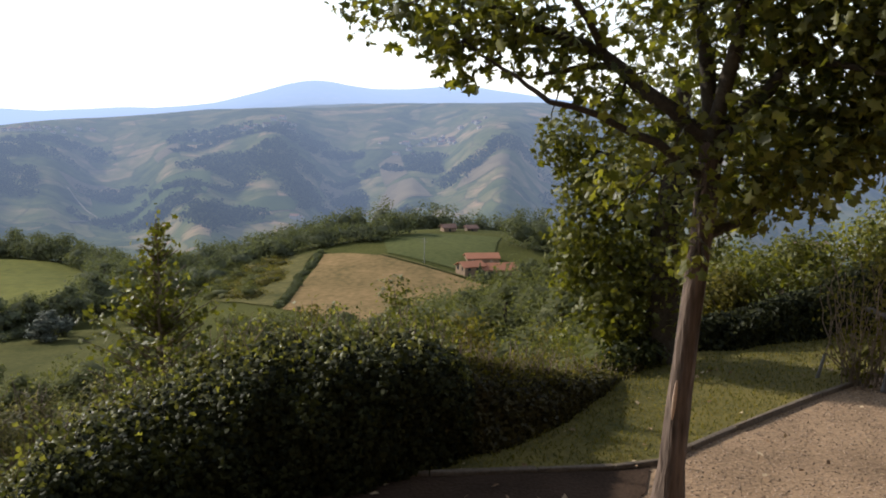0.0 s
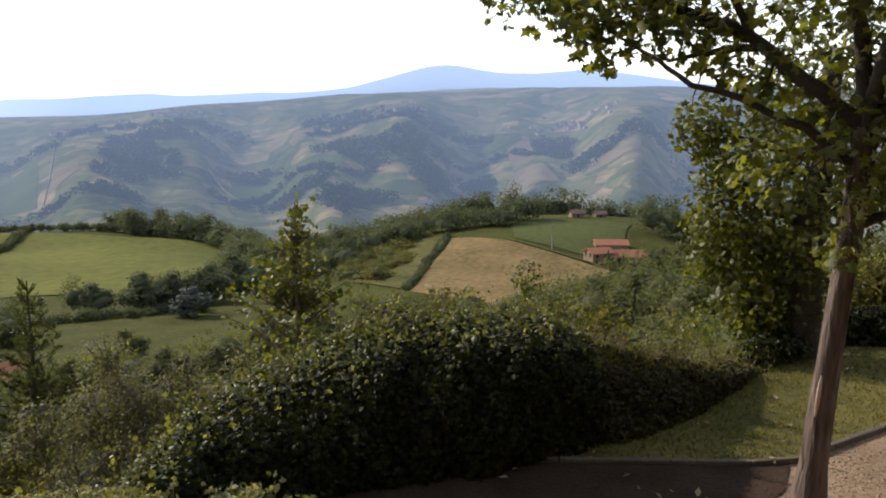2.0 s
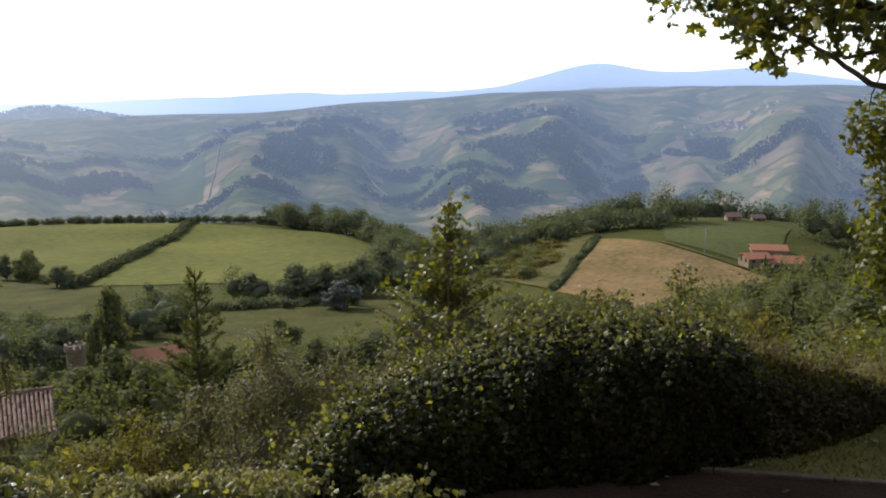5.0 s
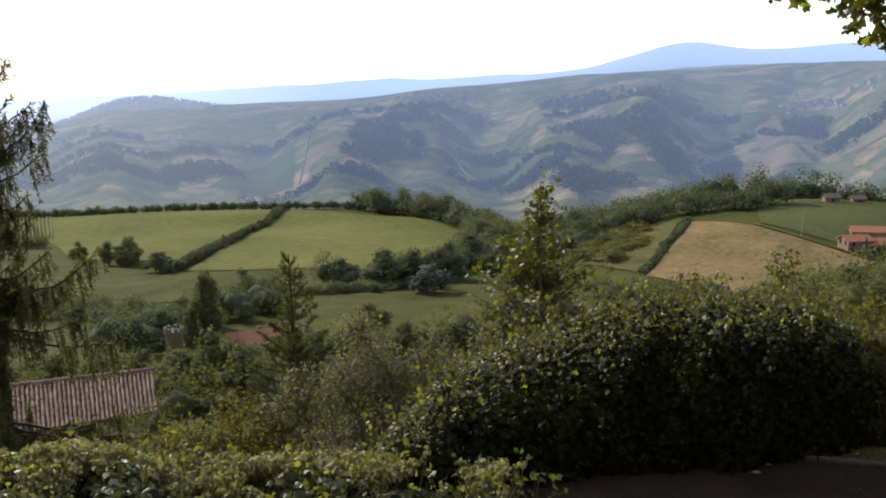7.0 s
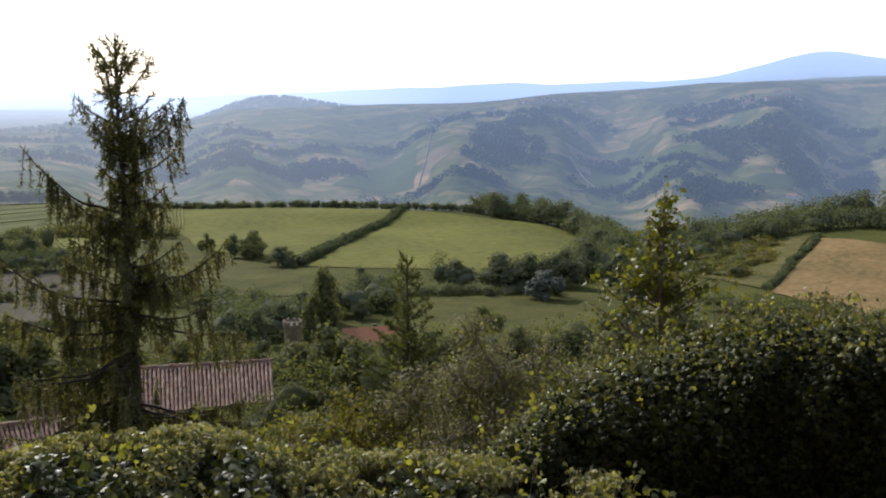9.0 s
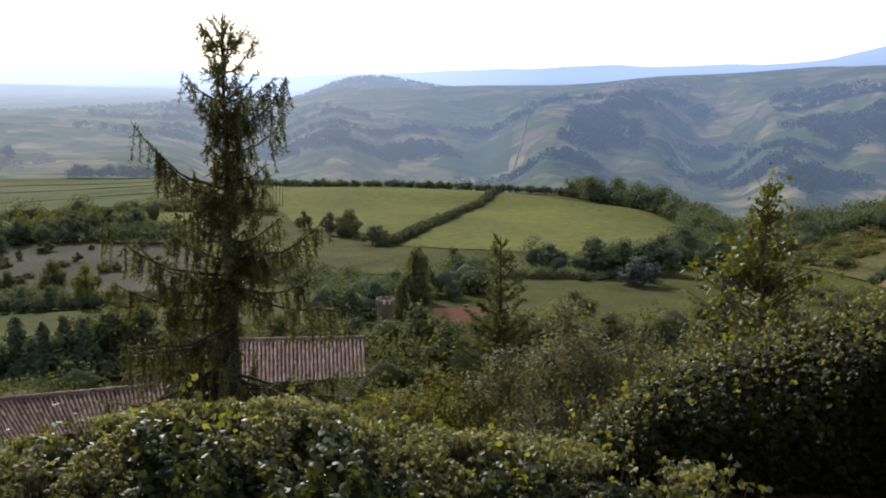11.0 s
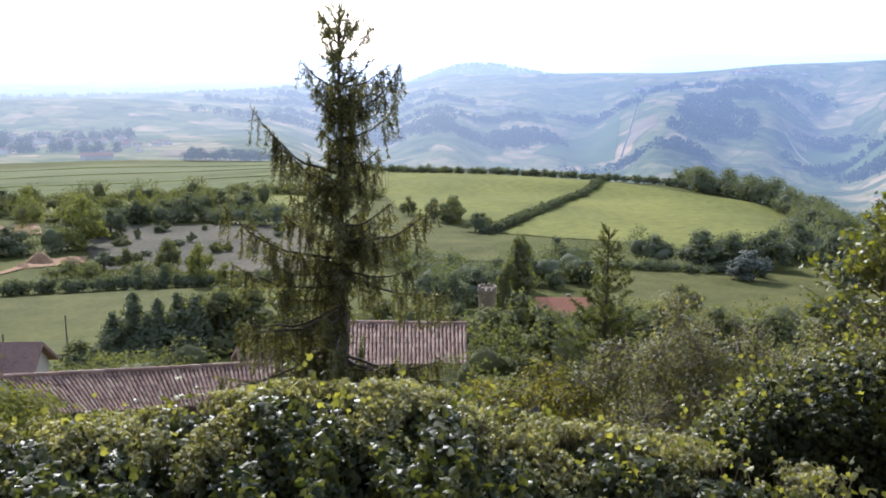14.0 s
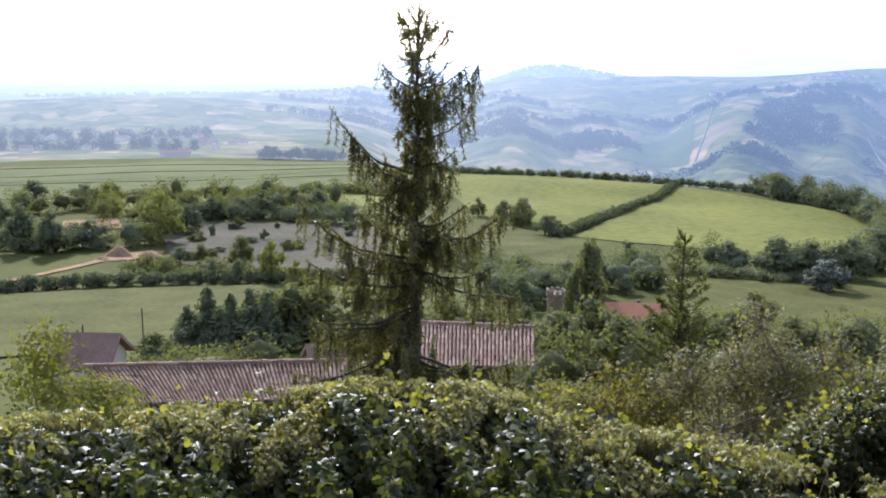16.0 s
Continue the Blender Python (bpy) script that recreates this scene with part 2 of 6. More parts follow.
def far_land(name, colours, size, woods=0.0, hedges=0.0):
    """Distant country: fields of several colours and woods, with haze put into the material as a mixed-in glow, more of
    it the farther it lies.
    """
    m = bpy.data.materials.new(name)
    m.use_nodes = True
    n, l = m.node_tree.nodes, m.node_tree.links
    b = n["Principled BSDF"]
    b.inputs["Roughness"].default_value, b.inputs["Specular IOR Level"].default_value = 1.0, 0.0
    geo = n.new("ShaderNodeNewGeometry")
    warp = n.new("ShaderNodeTexNoise")
    warp.inputs["Scale"].default_value, warp.inputs["Detail"].default_value = 0.007, 7
    scaled = n.new("ShaderNodeVectorMath")
    scaled.operation = "MULTIPLY_ADD"
    scaled.inputs[1].default_value = (150, 150, 150)
    l.new(geo.outputs["Position"], warp.inputs["Vector"])
    l.new(warp.outputs["Color"], scaled.inputs[0])
    l.new(geo.outputs["Position"], scaled.inputs[2])
    vor = n.new("ShaderNodeTexVoronoi")
    vor.inputs["Scale"].default_value = size
    l.new(scaled.outputs[0], vor.inputs["Vector"])
    sep = n.new("ShaderNodeSeparateColor")
    l.new(vor.outputs["Color"], sep.inputs[0])
    fine = n.new("ShaderNodeTexNoise")
    fine.inputs["Scale"].default_value, fine.inputs["Detail"].default_value = 0.05, 6
    l.new(geo.outputs["Position"], fine.inputs["Vector"])
    both = n.new("ShaderNodeMath")
    both.operation = "MULTIPLY_ADD"
    both.inputs[1].default_value = 1.0
    l.new(fine.outputs[0], both.inputs[0])
    take = n.new("ShaderNodeMath")
    take.operation = "MULTIPLY_ADD"
    take.inputs[1].default_value, take.inputs[2].default_value = 0.62, -0.28
    l.new(sep.outputs[0], take.inputs[0])
    l.new(take.outputs[0], both.inputs[2])
    ramp = n.new("ShaderNodeValToRGB")
    e = ramp.color_ramp.elements
    e[0].position, e[0].color = 0.0, (*colours[0], 1)
    e[1].position, e[1].color = 1.0, (*colours[-1], 1)
    for k, c in enumerate(colours[1:-1]):
        q = e.new((k + 1) / (len(colours) - 1))
        q.color = (*c, 1)
    l.new(both.outputs[0], ramp.inputs[0])
    colour = ramp.outputs[0]
    if woods:
        wood = n.new("ShaderNodeTexNoise")
        wood.inputs["Scale"].default_value, wood.inputs["Detail"].default_value, wood.inputs["Roughness"].default_value = 0.011, 9, 0.65
        l.new(geo.outputs["Position"], wood.inputs["Vector"])
        cut = n.new("ShaderNodeValToRGB")
        cut.color_ramp.elements[0].position, cut.color_ramp.elements[1].position = 1 - woods - 0.06, 1.07 - woods
        l.new(wood.outputs[0], cut.inputs[0])
        mx = n.new("ShaderNodeMix")
        mx.data_type = "RGBA"
        l.new(cut.outputs[0], mx.inputs["Factor"])
        l.new(colour, mx.inputs[6])
        mx.inputs[7].default_value = (0.055, 0.064, 0.038, 1)
        colour = mx.outputs[2]
    if hedges:
        # broken hedges along the field boundaries
        rim = n.new("ShaderNodeTexVoronoi")
        rim.feature = "DISTANCE_TO_EDGE"
        rim.inputs["Scale"].default_value = size
        l.new(scaled.outputs[0], rim.inputs["Vector"])
        edge = n.new("ShaderNodeMapRange")
        edge.inputs[1].default_value, edge.inputs[2].default_value, edge.inputs[3].default_value, edge.inputs[4].default_value = hedges * 0.4, hedges * 1.4, 0.75, 0.0
        l.new(rim.outputs["Distance"], edge.inputs[0])
        gaps = n.new("ShaderNodeMath")
        gaps.operation = "MULTIPLY"
        l.new(edge.outputs[0], gaps.inputs[0])
        l.new(fine.outputs[0], gaps.inputs[1])
        mh = n.new("ShaderNodeMix")
        mh.data_type = "RGBA"
        l.new(gaps.outputs[0], mh.inputs["Factor"])
        l.new(colour, mh.inputs[6])
        mh.inputs[7].default_value = (0.045, 0.055, 0.035, 1)
        colour = mh.outputs[2]
    l.new(colour, b.inputs["Base Color"])
    # haze painted as emission: its share of the colour grows with distance
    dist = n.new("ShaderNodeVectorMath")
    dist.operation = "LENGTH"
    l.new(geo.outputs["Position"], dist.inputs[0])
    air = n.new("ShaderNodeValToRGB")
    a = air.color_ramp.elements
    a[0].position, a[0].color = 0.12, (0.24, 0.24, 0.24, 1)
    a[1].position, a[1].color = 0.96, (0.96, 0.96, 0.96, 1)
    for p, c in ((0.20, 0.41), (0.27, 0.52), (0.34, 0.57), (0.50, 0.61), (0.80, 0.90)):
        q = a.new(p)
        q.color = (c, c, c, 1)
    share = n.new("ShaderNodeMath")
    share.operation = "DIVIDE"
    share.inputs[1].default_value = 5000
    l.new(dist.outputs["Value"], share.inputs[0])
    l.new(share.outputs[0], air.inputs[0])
    # the painted haze glow is set brighter towards the sun's side
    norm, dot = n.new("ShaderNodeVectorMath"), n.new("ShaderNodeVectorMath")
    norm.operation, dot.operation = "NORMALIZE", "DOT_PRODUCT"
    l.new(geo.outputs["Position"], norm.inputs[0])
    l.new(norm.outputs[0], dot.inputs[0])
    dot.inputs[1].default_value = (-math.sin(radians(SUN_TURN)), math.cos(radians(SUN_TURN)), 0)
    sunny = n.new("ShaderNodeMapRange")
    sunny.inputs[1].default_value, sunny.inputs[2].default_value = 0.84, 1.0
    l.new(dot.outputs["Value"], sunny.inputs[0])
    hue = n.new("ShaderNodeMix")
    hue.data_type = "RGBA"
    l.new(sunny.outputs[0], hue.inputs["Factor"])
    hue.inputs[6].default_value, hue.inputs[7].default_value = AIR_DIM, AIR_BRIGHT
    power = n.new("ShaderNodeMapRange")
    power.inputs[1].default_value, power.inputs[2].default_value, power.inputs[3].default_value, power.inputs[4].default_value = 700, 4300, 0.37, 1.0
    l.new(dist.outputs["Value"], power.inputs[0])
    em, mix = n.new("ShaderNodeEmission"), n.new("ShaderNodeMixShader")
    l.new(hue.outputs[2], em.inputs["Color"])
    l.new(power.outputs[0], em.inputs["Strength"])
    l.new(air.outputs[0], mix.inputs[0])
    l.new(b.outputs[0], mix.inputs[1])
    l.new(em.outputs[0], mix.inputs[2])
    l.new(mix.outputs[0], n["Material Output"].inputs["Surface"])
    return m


# colours of the haze glow, away from the sun and towards it
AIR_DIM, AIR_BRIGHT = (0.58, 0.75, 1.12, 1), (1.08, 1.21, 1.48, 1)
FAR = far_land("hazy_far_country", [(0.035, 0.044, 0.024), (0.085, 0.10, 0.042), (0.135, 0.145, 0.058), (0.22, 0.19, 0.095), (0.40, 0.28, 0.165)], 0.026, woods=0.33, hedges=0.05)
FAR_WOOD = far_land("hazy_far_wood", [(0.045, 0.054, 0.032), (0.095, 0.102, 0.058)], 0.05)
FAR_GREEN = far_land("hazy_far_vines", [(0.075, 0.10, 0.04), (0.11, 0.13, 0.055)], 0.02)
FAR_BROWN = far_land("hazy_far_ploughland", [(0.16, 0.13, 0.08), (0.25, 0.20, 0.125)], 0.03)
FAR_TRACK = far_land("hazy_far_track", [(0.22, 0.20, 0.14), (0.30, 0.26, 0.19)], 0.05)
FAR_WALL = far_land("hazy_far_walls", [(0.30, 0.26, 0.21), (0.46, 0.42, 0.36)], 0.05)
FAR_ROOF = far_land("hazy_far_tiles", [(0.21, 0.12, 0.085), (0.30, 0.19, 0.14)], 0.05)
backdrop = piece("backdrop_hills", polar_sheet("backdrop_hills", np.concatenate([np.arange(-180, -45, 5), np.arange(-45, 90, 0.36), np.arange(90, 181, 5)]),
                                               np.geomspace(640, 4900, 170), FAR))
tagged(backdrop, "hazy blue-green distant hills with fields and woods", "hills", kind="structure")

# an unseen dark wall, added behind the camera to keep sky light off the hedges
bm = bmesh.new()
bmesh.ops.create_cube(bm, size=1, matrix=pose(3.0, -2.4, 5.5, 0, 0, 10) @ Matrix.Diagonal((34, 0.4, 13, 1)))
tagged(part("wall_light_block", bm, surface("light_block_dark", (0.03, 0.024, 0.018), (0.07, 0.055, 0.042), rough=0.9, scale=2, fine=20), None), "unseen plain dark wall added behind the terrace to block sky light", "wall", kind="structure")

# ---- plants: makers ----
RNG = np.random.default_rng(7)
LEAF = (np.array([(-0.5, 0, 0), (0, 0.3, 0.06), (0.5, 0, 0), (0, -0.3, 0.06)]), np.array([(0, 3, 2), (0, 2, 1)]))
NEEDLE_SHAPE = (np.array([(0, 0, 0), (0.5, 0.09, 0), (1, 0, 0), (0.5, -0.09, 0)]), np.array([(0, 3, 2), (0, 2, 1)]))
OUTLINE = [(-0.45, 0), (-0.36, 0.28), (-0.10, 0.22), (0.08, 0.45), (0.16, 0.16), (0.55, 0), (0.16, -0.16), (0.08, -0.45), (-0.10, -0.22), (-0.36, -0.28)]
LOBED = (np.array([(-0.05, 0, 0)] + [(a, b, -0.35 * abs(b) - 0.12 * a * a) for a, b in OUTLINE]), np.array([(0, k, k % 10 + 1) for k in range(1, 11)]))

IVY_SHAPE = (np.array([(-0.42, 0, 0), (-0.3, 0.3, -0.1), (0.1, 0.44, -0.16), (0.14, 0.17, -0.05), (0.55, 0, -0.04), (-0.3, -0.3, -0.1), (0.1, -0.44, -0.16), (0.14, -0.17, -0.05)]),
             np.array([(0, 3, 1), (1, 3, 2), (0, 4, 3), (0, 5, 7), (5, 6, 7), (0, 7, 4)]))


def unit(v):
    return v / (np.linalg.norm(v, axis=-1, keepdims=True) + 1e-9)


def leaf_mesh(name, points, normals, size, material, shape=LEAF, spread=0.7, along=None, rng=RNG):
    """Many small leaves: one island each, turned about their normals with some spread."""
    points, k = np.asarray(points, float), len(points)
    nrm = unit(np.asarray(normals, float) + spread * rng.normal(size=(k, 3)))
    u = np.asarray(along, float) if along is not None else rng.normal(size=(k, 3))
    u = unit(u - nrm * (u * nrm).sum(1, keepdims=True)) if along is None else unit(u)
    v = unit(np.cross(nrm, u))
    w = np.cross(u, v)
    s = (np.broadcast_to(size, (k,)) * rng.uniform(0.65, 1.35, k))[:, None, None]
    tv, tf = shape
    verts = points[:, None, :] + s * (tv[None, :, 0:1] * u[:, None] + tv[None, :, 1:2] * v[:, None] + tv[None, :, 2:3] * w[:, None])
    faces = (np.arange(k) * len(tv))[:, None, None] + tf[None]
    return mesh_of(name, verts.reshape(-1, 3), faces.reshape(-1, 3), material)


def tube(points, radii, sides=7, rough=0.0, rng=RNG):
    """Corners and quads of a bent, tapering tube."""
    p = np.asarray(points, float)
    t = unit(np.gradient(p, axis=0))
    a = unit(np.cross(t, np.array([0.31, 0.77, 0.12])))
    b = np.cross(t, a)
    ang = np.linspace(0, 2 * np.pi, sides, endpoint=False)
    r = np.asarray(radii, float)[:, None] * (1 + rough * rng.normal(size=(len(p), sides)))
    v = p[:, None] + r[:, :, None] * (np.cos(ang)[None, :, None] * a[:, None] + np.sin(ang)[None, :, None] * b[:, None])
    i = np.arange(len(p) * sides).reshape(len(p), sides)
    f = np.stack([i[:-1], np.roll(i, -1, 1)[:-1], np.roll(i, -1, 1)[1:], i[1:]], -1).reshape(-1, 4)
    return v.reshape(-1, 3), f


def tubes_mesh(name, lines, material, sides=6, rough=0.05):
    vs, fs, k = [], [], 0
    for pts, rad in lines:
        v, f = tube(pts, rad, sides, rough)
        vs.append(v)
        fs.append(f + k)
        k += len(v)
    return mesh_of(name, np.concatenate(vs), np.concatenate(fs), material, smooth=True)


def bend(a, b, n=8, sag=0.0, wander=0.03, rng=RNG):
    """A slightly crooked line from a to b."""
    a, b = np.asarray(a, float), np.asarray(b, float)
    s = np.linspace(0, 1, n)[:, None]
    w = np.cumsum(rng.normal(size=(n, 3)), 0) * wander * np.linalg.norm(b - a) / 3
    p = a + (b - a) * s + w * np.sin(np.pi * s)
    p[:, 2] += sag * np.sin(np.pi * s[:, 0])
    return p


def blob_points(blobs, n, rng=RNG, hollow=0.5):
    """Places and outward ways in a crown made of lumps (x, y, z, rx, ry, rz)."""
    b = np.asarray(blobs, float)
    wgt = (b[:, 3] * b[:, 5]) ** 1.0
    pick = rng.choice(len(b), n, p=wgt / wgt.sum())
    d = unit(rng.normal(size=(n, 3)))
    rad = (hollow + (1 - hollow) * rng.random(n) ** 0.7)[:, None]
    p = b[pick, :3] + d * rad * b[pick, 3:6] * (1 + 0.12 * rng.normal(size=(n, 1)))
    return p, d


_ico = bmesh.new()
bmesh.ops.create_icosphere(_ico, subdivisions=1, radius=1.0)
ICO_V, ICO_F = np.array([v.co[:] for v in _ico.verts]), np.array([[v.index for v in f.verts] for f in _ico.faces])
_ico.free()


def crown_mesh(name, points, normals, size, material, blobs, rng):
    """Leaf clumps over knobbly inner masses of shaded foliage, as one mesh."""
    me = leaf_mesh(name, points, normals, size, material, LEAF, 0.5, rng=rng)
    v = np.empty(len(me.vertices) * 3)
    me.vertices.foreach_get("co", v)
    v = v.reshape(-1, 3)
    f = np.arange(len(points))[:, None, None] * 4 + LEAF[1][None]
    b = np.asarray(blobs, float)
    knob = 0.50 + 0.17 * rng.normal(size=(len(b), len(ICO_V), 1)).clip(-1.5, 1.2)
    inner = b[:, None, :3] + ICO_V[None] * knob * b[:, None, 3:6]
    g = len(v) + np.arange(len(b))[:, None, None] * len(ICO_V) + ICO_F[None]
    bpy.data.meshes.remove(me)
    return mesh_of(name, np.concatenate([v, inner.reshape(-1, 3)]), np.concatenate([f.reshape(-1, 3), g.reshape(-1, 3)]), material)


def tree_thing(name, label, category, base, trunk_lines, crown, leaf_size, material, bark, shape=LEAF, spread=0.8, group="", crown_name="crown"):
    """A tree: an empty at its foot, a trunk, limbs and a crown of leaves; lines and crown in world places."""
    root = new(name)
    root.location = base
    off = np.asarray(base, float)
    for k, (pts, rad) in enumerate(trunk_lines):
        piece("trunk" if k == 0 else "limb", tubes_mesh("trunk" if k == 0 else "limb", [(np.asarray(pts) - off, rad)], bark, 9 if k == 0 else 6), root)
    p, d = crown
    piece(crown_name, leaf_mesh(crown_name, p - off, d + np.array([0, 0, 0.5]), leaf_size, material, shape, spread), root)
    return tagged(root, label, category, group)


# ---- terrace: gravel, lawn, edging ----
def draped(name, points, n, material, lift, label, category):
    """A ground patch between two lines of (bearing, distance), laid over the land."""
    (l0, l1) = points
    ta = np.linspace(0, 1, n[0])
    def line(q):
        q = np.asarray(q, float)
        k = np.linspace(0, 1, len(q))
        return np.stack([np.interp(ta, k, q[:, 0]), np.interp(ta, k, q[:, 1])], -1)
    a, b = line(l0), line(l1)
    s = np.linspace(0, 1, n[1])[None, :, None]
    xa, xb = np.stack(at(a[:, 0], a[:, 1]), -1), np.stack(at(b[:, 0], b[:, 1]), -1)
    xy = xa[:, None] * (1 - s) + xb[:, None] * s
    z = height(xy[..., 0], xy[..., 1]) + lift
    v = np.concatenate([xy, z[..., None]], -1).reshape(-1, 3)
    i = np.arange(n[0] * n[1]).reshape(n[0], n[1])
    f = np.stack([i[:-1, :-1], i[:-1, 1:], i[1:, 1:], i[1:, :-1]], -1).reshape(-1, 4)
    me = mesh_of(name, v, f, material, smooth=True)
    if me.polygons[0].normal.z < 0:
        me.flip_normals()
    return tagged(piece(name, me), label, category, kind="structure")


SOIL = surface("brown_soil", (0.026, 0.016, 0.010), (0.080, 0.050, 0.033), rough=1.0, scale=2.5, fine=45, bump=1.0, spec=0.1)
KERB = [(3.0, 5.06), (0.7, 5.07), (-6.2, 5.18), (-11, 5.3), (-13.7, 5.45), (-15.5, 5.75), (-18.1, 6.22), (-22.7, 7.22), (-26, 8.1), (-32, 9.6)]
draped("soil_bed", ([(44, 3.2), (20, 3.4), (0, 3.7), (-9, 4.1), (-13, 5.0)], [(44, 4.4), (30, 4.9), (3, 5.05), (-6.2, 5.16), (-13.2, 5.38)]), (60, 20), SOIL, 0.02,
       "dark brown soil bed under the hedge", "soil")
draped("gravel", (([(95, 3.2), (130, 2.6), (180, 2.2), (230, 2.6), (265, 6.0)]), [(75, 4.4), (30, 4.7), (3, 5.05)] + KERB[1:] + [(-50, 10.5), (-75, 11)]), (90, 30), GRAVEL, 0.012,
       "buff gravel path with small stones and dry leaves", "gravel path")
draped("lawn", ([(q[0], q[1] + 0.05) for q in KERB], [(6, 5.6), (0, 6.0), (-6, 6.3), (-10, 7.4), (-13, 8.1), (-18, 8.7), (-24, 9.8), (-28, 10.4), (-34, 11)]), (90, 30), LAWN, 0.02,
       "mown green lawn with dry patches", "lawn")

kerb = new("kerb")
tagged(kerb, "weathered low timber edging between lawn and gravel", "edging", kind="structure")
for (a0, r0), (a1, r1) in zip(KERB[:-1], KERB[1:]):
    p0, p1 = np.array(at(a0, r0)), np.array(at(a1, r1))
    t = (p1 - p0) / np.linalg.norm(p1 - p0)
    nrm = np.array([-t[1], t[0]]) * 0.02
    bm = bmesh.new()
    corners = []
    for p, q in ((p0, 0.0), (p1, 0.0)):
        for sgn in (-1, 1):
            for z in (-0.08, 0.045):
                xy = p + sgn * nrm + t * (0.004 if p is p0 else -0.004)
                corners.append(bm.verts.new((xy[0], xy[1], ground_z(a0, r0) + z + RNG.normal() * 0.004)))
    bmesh.ops.convex_hull(bm, input=corners)
    bmesh.ops.bevel(bm, geom=bm.edges[:], offset=0.005, segments=1, affect="EDGES")
    part("edging_board", bm, STONE, kerb)


def scatter_plan(azs, rs, n, seed, margin=None):
    rng = np.random.default_rng(seed)
    az = rng.uniform(*azs, n)
    r = np.sqrt(rng.uniform(rs[0] ** 2, rs[1] ** 2, n))
    if margin is not None:
        keep = margin(az, r)
        az, r = az[keep], r[keep]
    x, y = at(az, r)
    return np.stack([x, y, height(x, y)], -1), rng


KA, KR = np.array([k[0] for k in KERB][::-1]), np.array([k[1] for k in KERB][::-1])
LA, LR = [-34, -28, -24, -18, -13, -10, -6, 0, 6], [10.6, 10.0, 9.4, 8.3, 7.8, 7.0, 6.2, 5.8, 5.5]
# loose stones: flattened octahedra
pts, rng = scatter_plan((-30, 6), (4.2, 9), 24000, 3, lambda a, r: r < np.interp(a, KA, KR) - 0.04)
OCT = (np.array([(1, 0, 0), (0, 0.8, 0), (-1, 0, 0), (0, -0.8, 0), (0, 0, 0.6), (0, 0, -0.4)]), np.array([(0, 1, 4), (1, 2, 4), (2, 3, 4), (3, 0, 4), (1, 0, 5), (2, 1, 5), (3, 2, 5), (0, 3, 5)]))
PEBBLE = surface("pebble", (0.10, 0.065, 0.045), (0.52, 0.38, 0.27), rough=0.9, scale=3, fine=80, bump=0.2, island=0.85)
tagged(piece("pebbles", leaf_mesh("pebbles", pts + np.array([0, 0, 0.012]), np.tile([0, 0, 1.0], (len(pts), 1)), 0.008, PEBBLE, OCT, 0.25)),
       "loose buff and grey stones on the gravel", "stones", kind="stuff")
pts, rng = scatter_plan((-30, 6), (4.2, 11.5), 420, 5, lambda a, r: r < np.interp(a, LA, LR) - 0.1)
DRY = surface("dry_leaf", (0.20, 0.11, 0.05), (0.62, 0.48, 0.30), rough=0.7, scale=3, fine=60, bump=0, island=0.9)
tagged(piece("fallen_leaves", leaf_mesh("fallen_leaves", pts + np.array([0, 0, 0.035]), np.tile([0, 0, 1.0], (len(pts), 1)), 0.045, DRY, LEAF, 0.35)),
       "dry pale fallen leaves lying on lawn and gravel", "fallen leaves", kind="stuff")
# grass blades
pts, rng = scatter_plan((-34, 5), (5.0, 12), 75000, 9, lambda a, r: (r > np.interp(a, KA, KR) + 0.05) & (r < np.interp(a, LA, LR)))
BLADE = leafy("grass_blade", (0.05, 0.058, 0.010), (0.25, 0.20, 0.048), rough=0.7, translucent=0.4)
up = np.tile([0, 0, 1.0], (len(pts), 1)) + 0.55 * rng.normal(size=(len(pts), 3)) * np.array([1, 1, 0.1])
tagged(piece("grass", leaf_mesh("grass", pts + np.array([0, 0, 0.015]), rng.normal(size=(len(pts), 3)) * np.array([1, 1, 0.05]), 0.032, BLADE, NEEDLE_SHAPE, 0.0, along=up)),
       "short green and straw-coloured grass blades", "grass", kind="stuff")


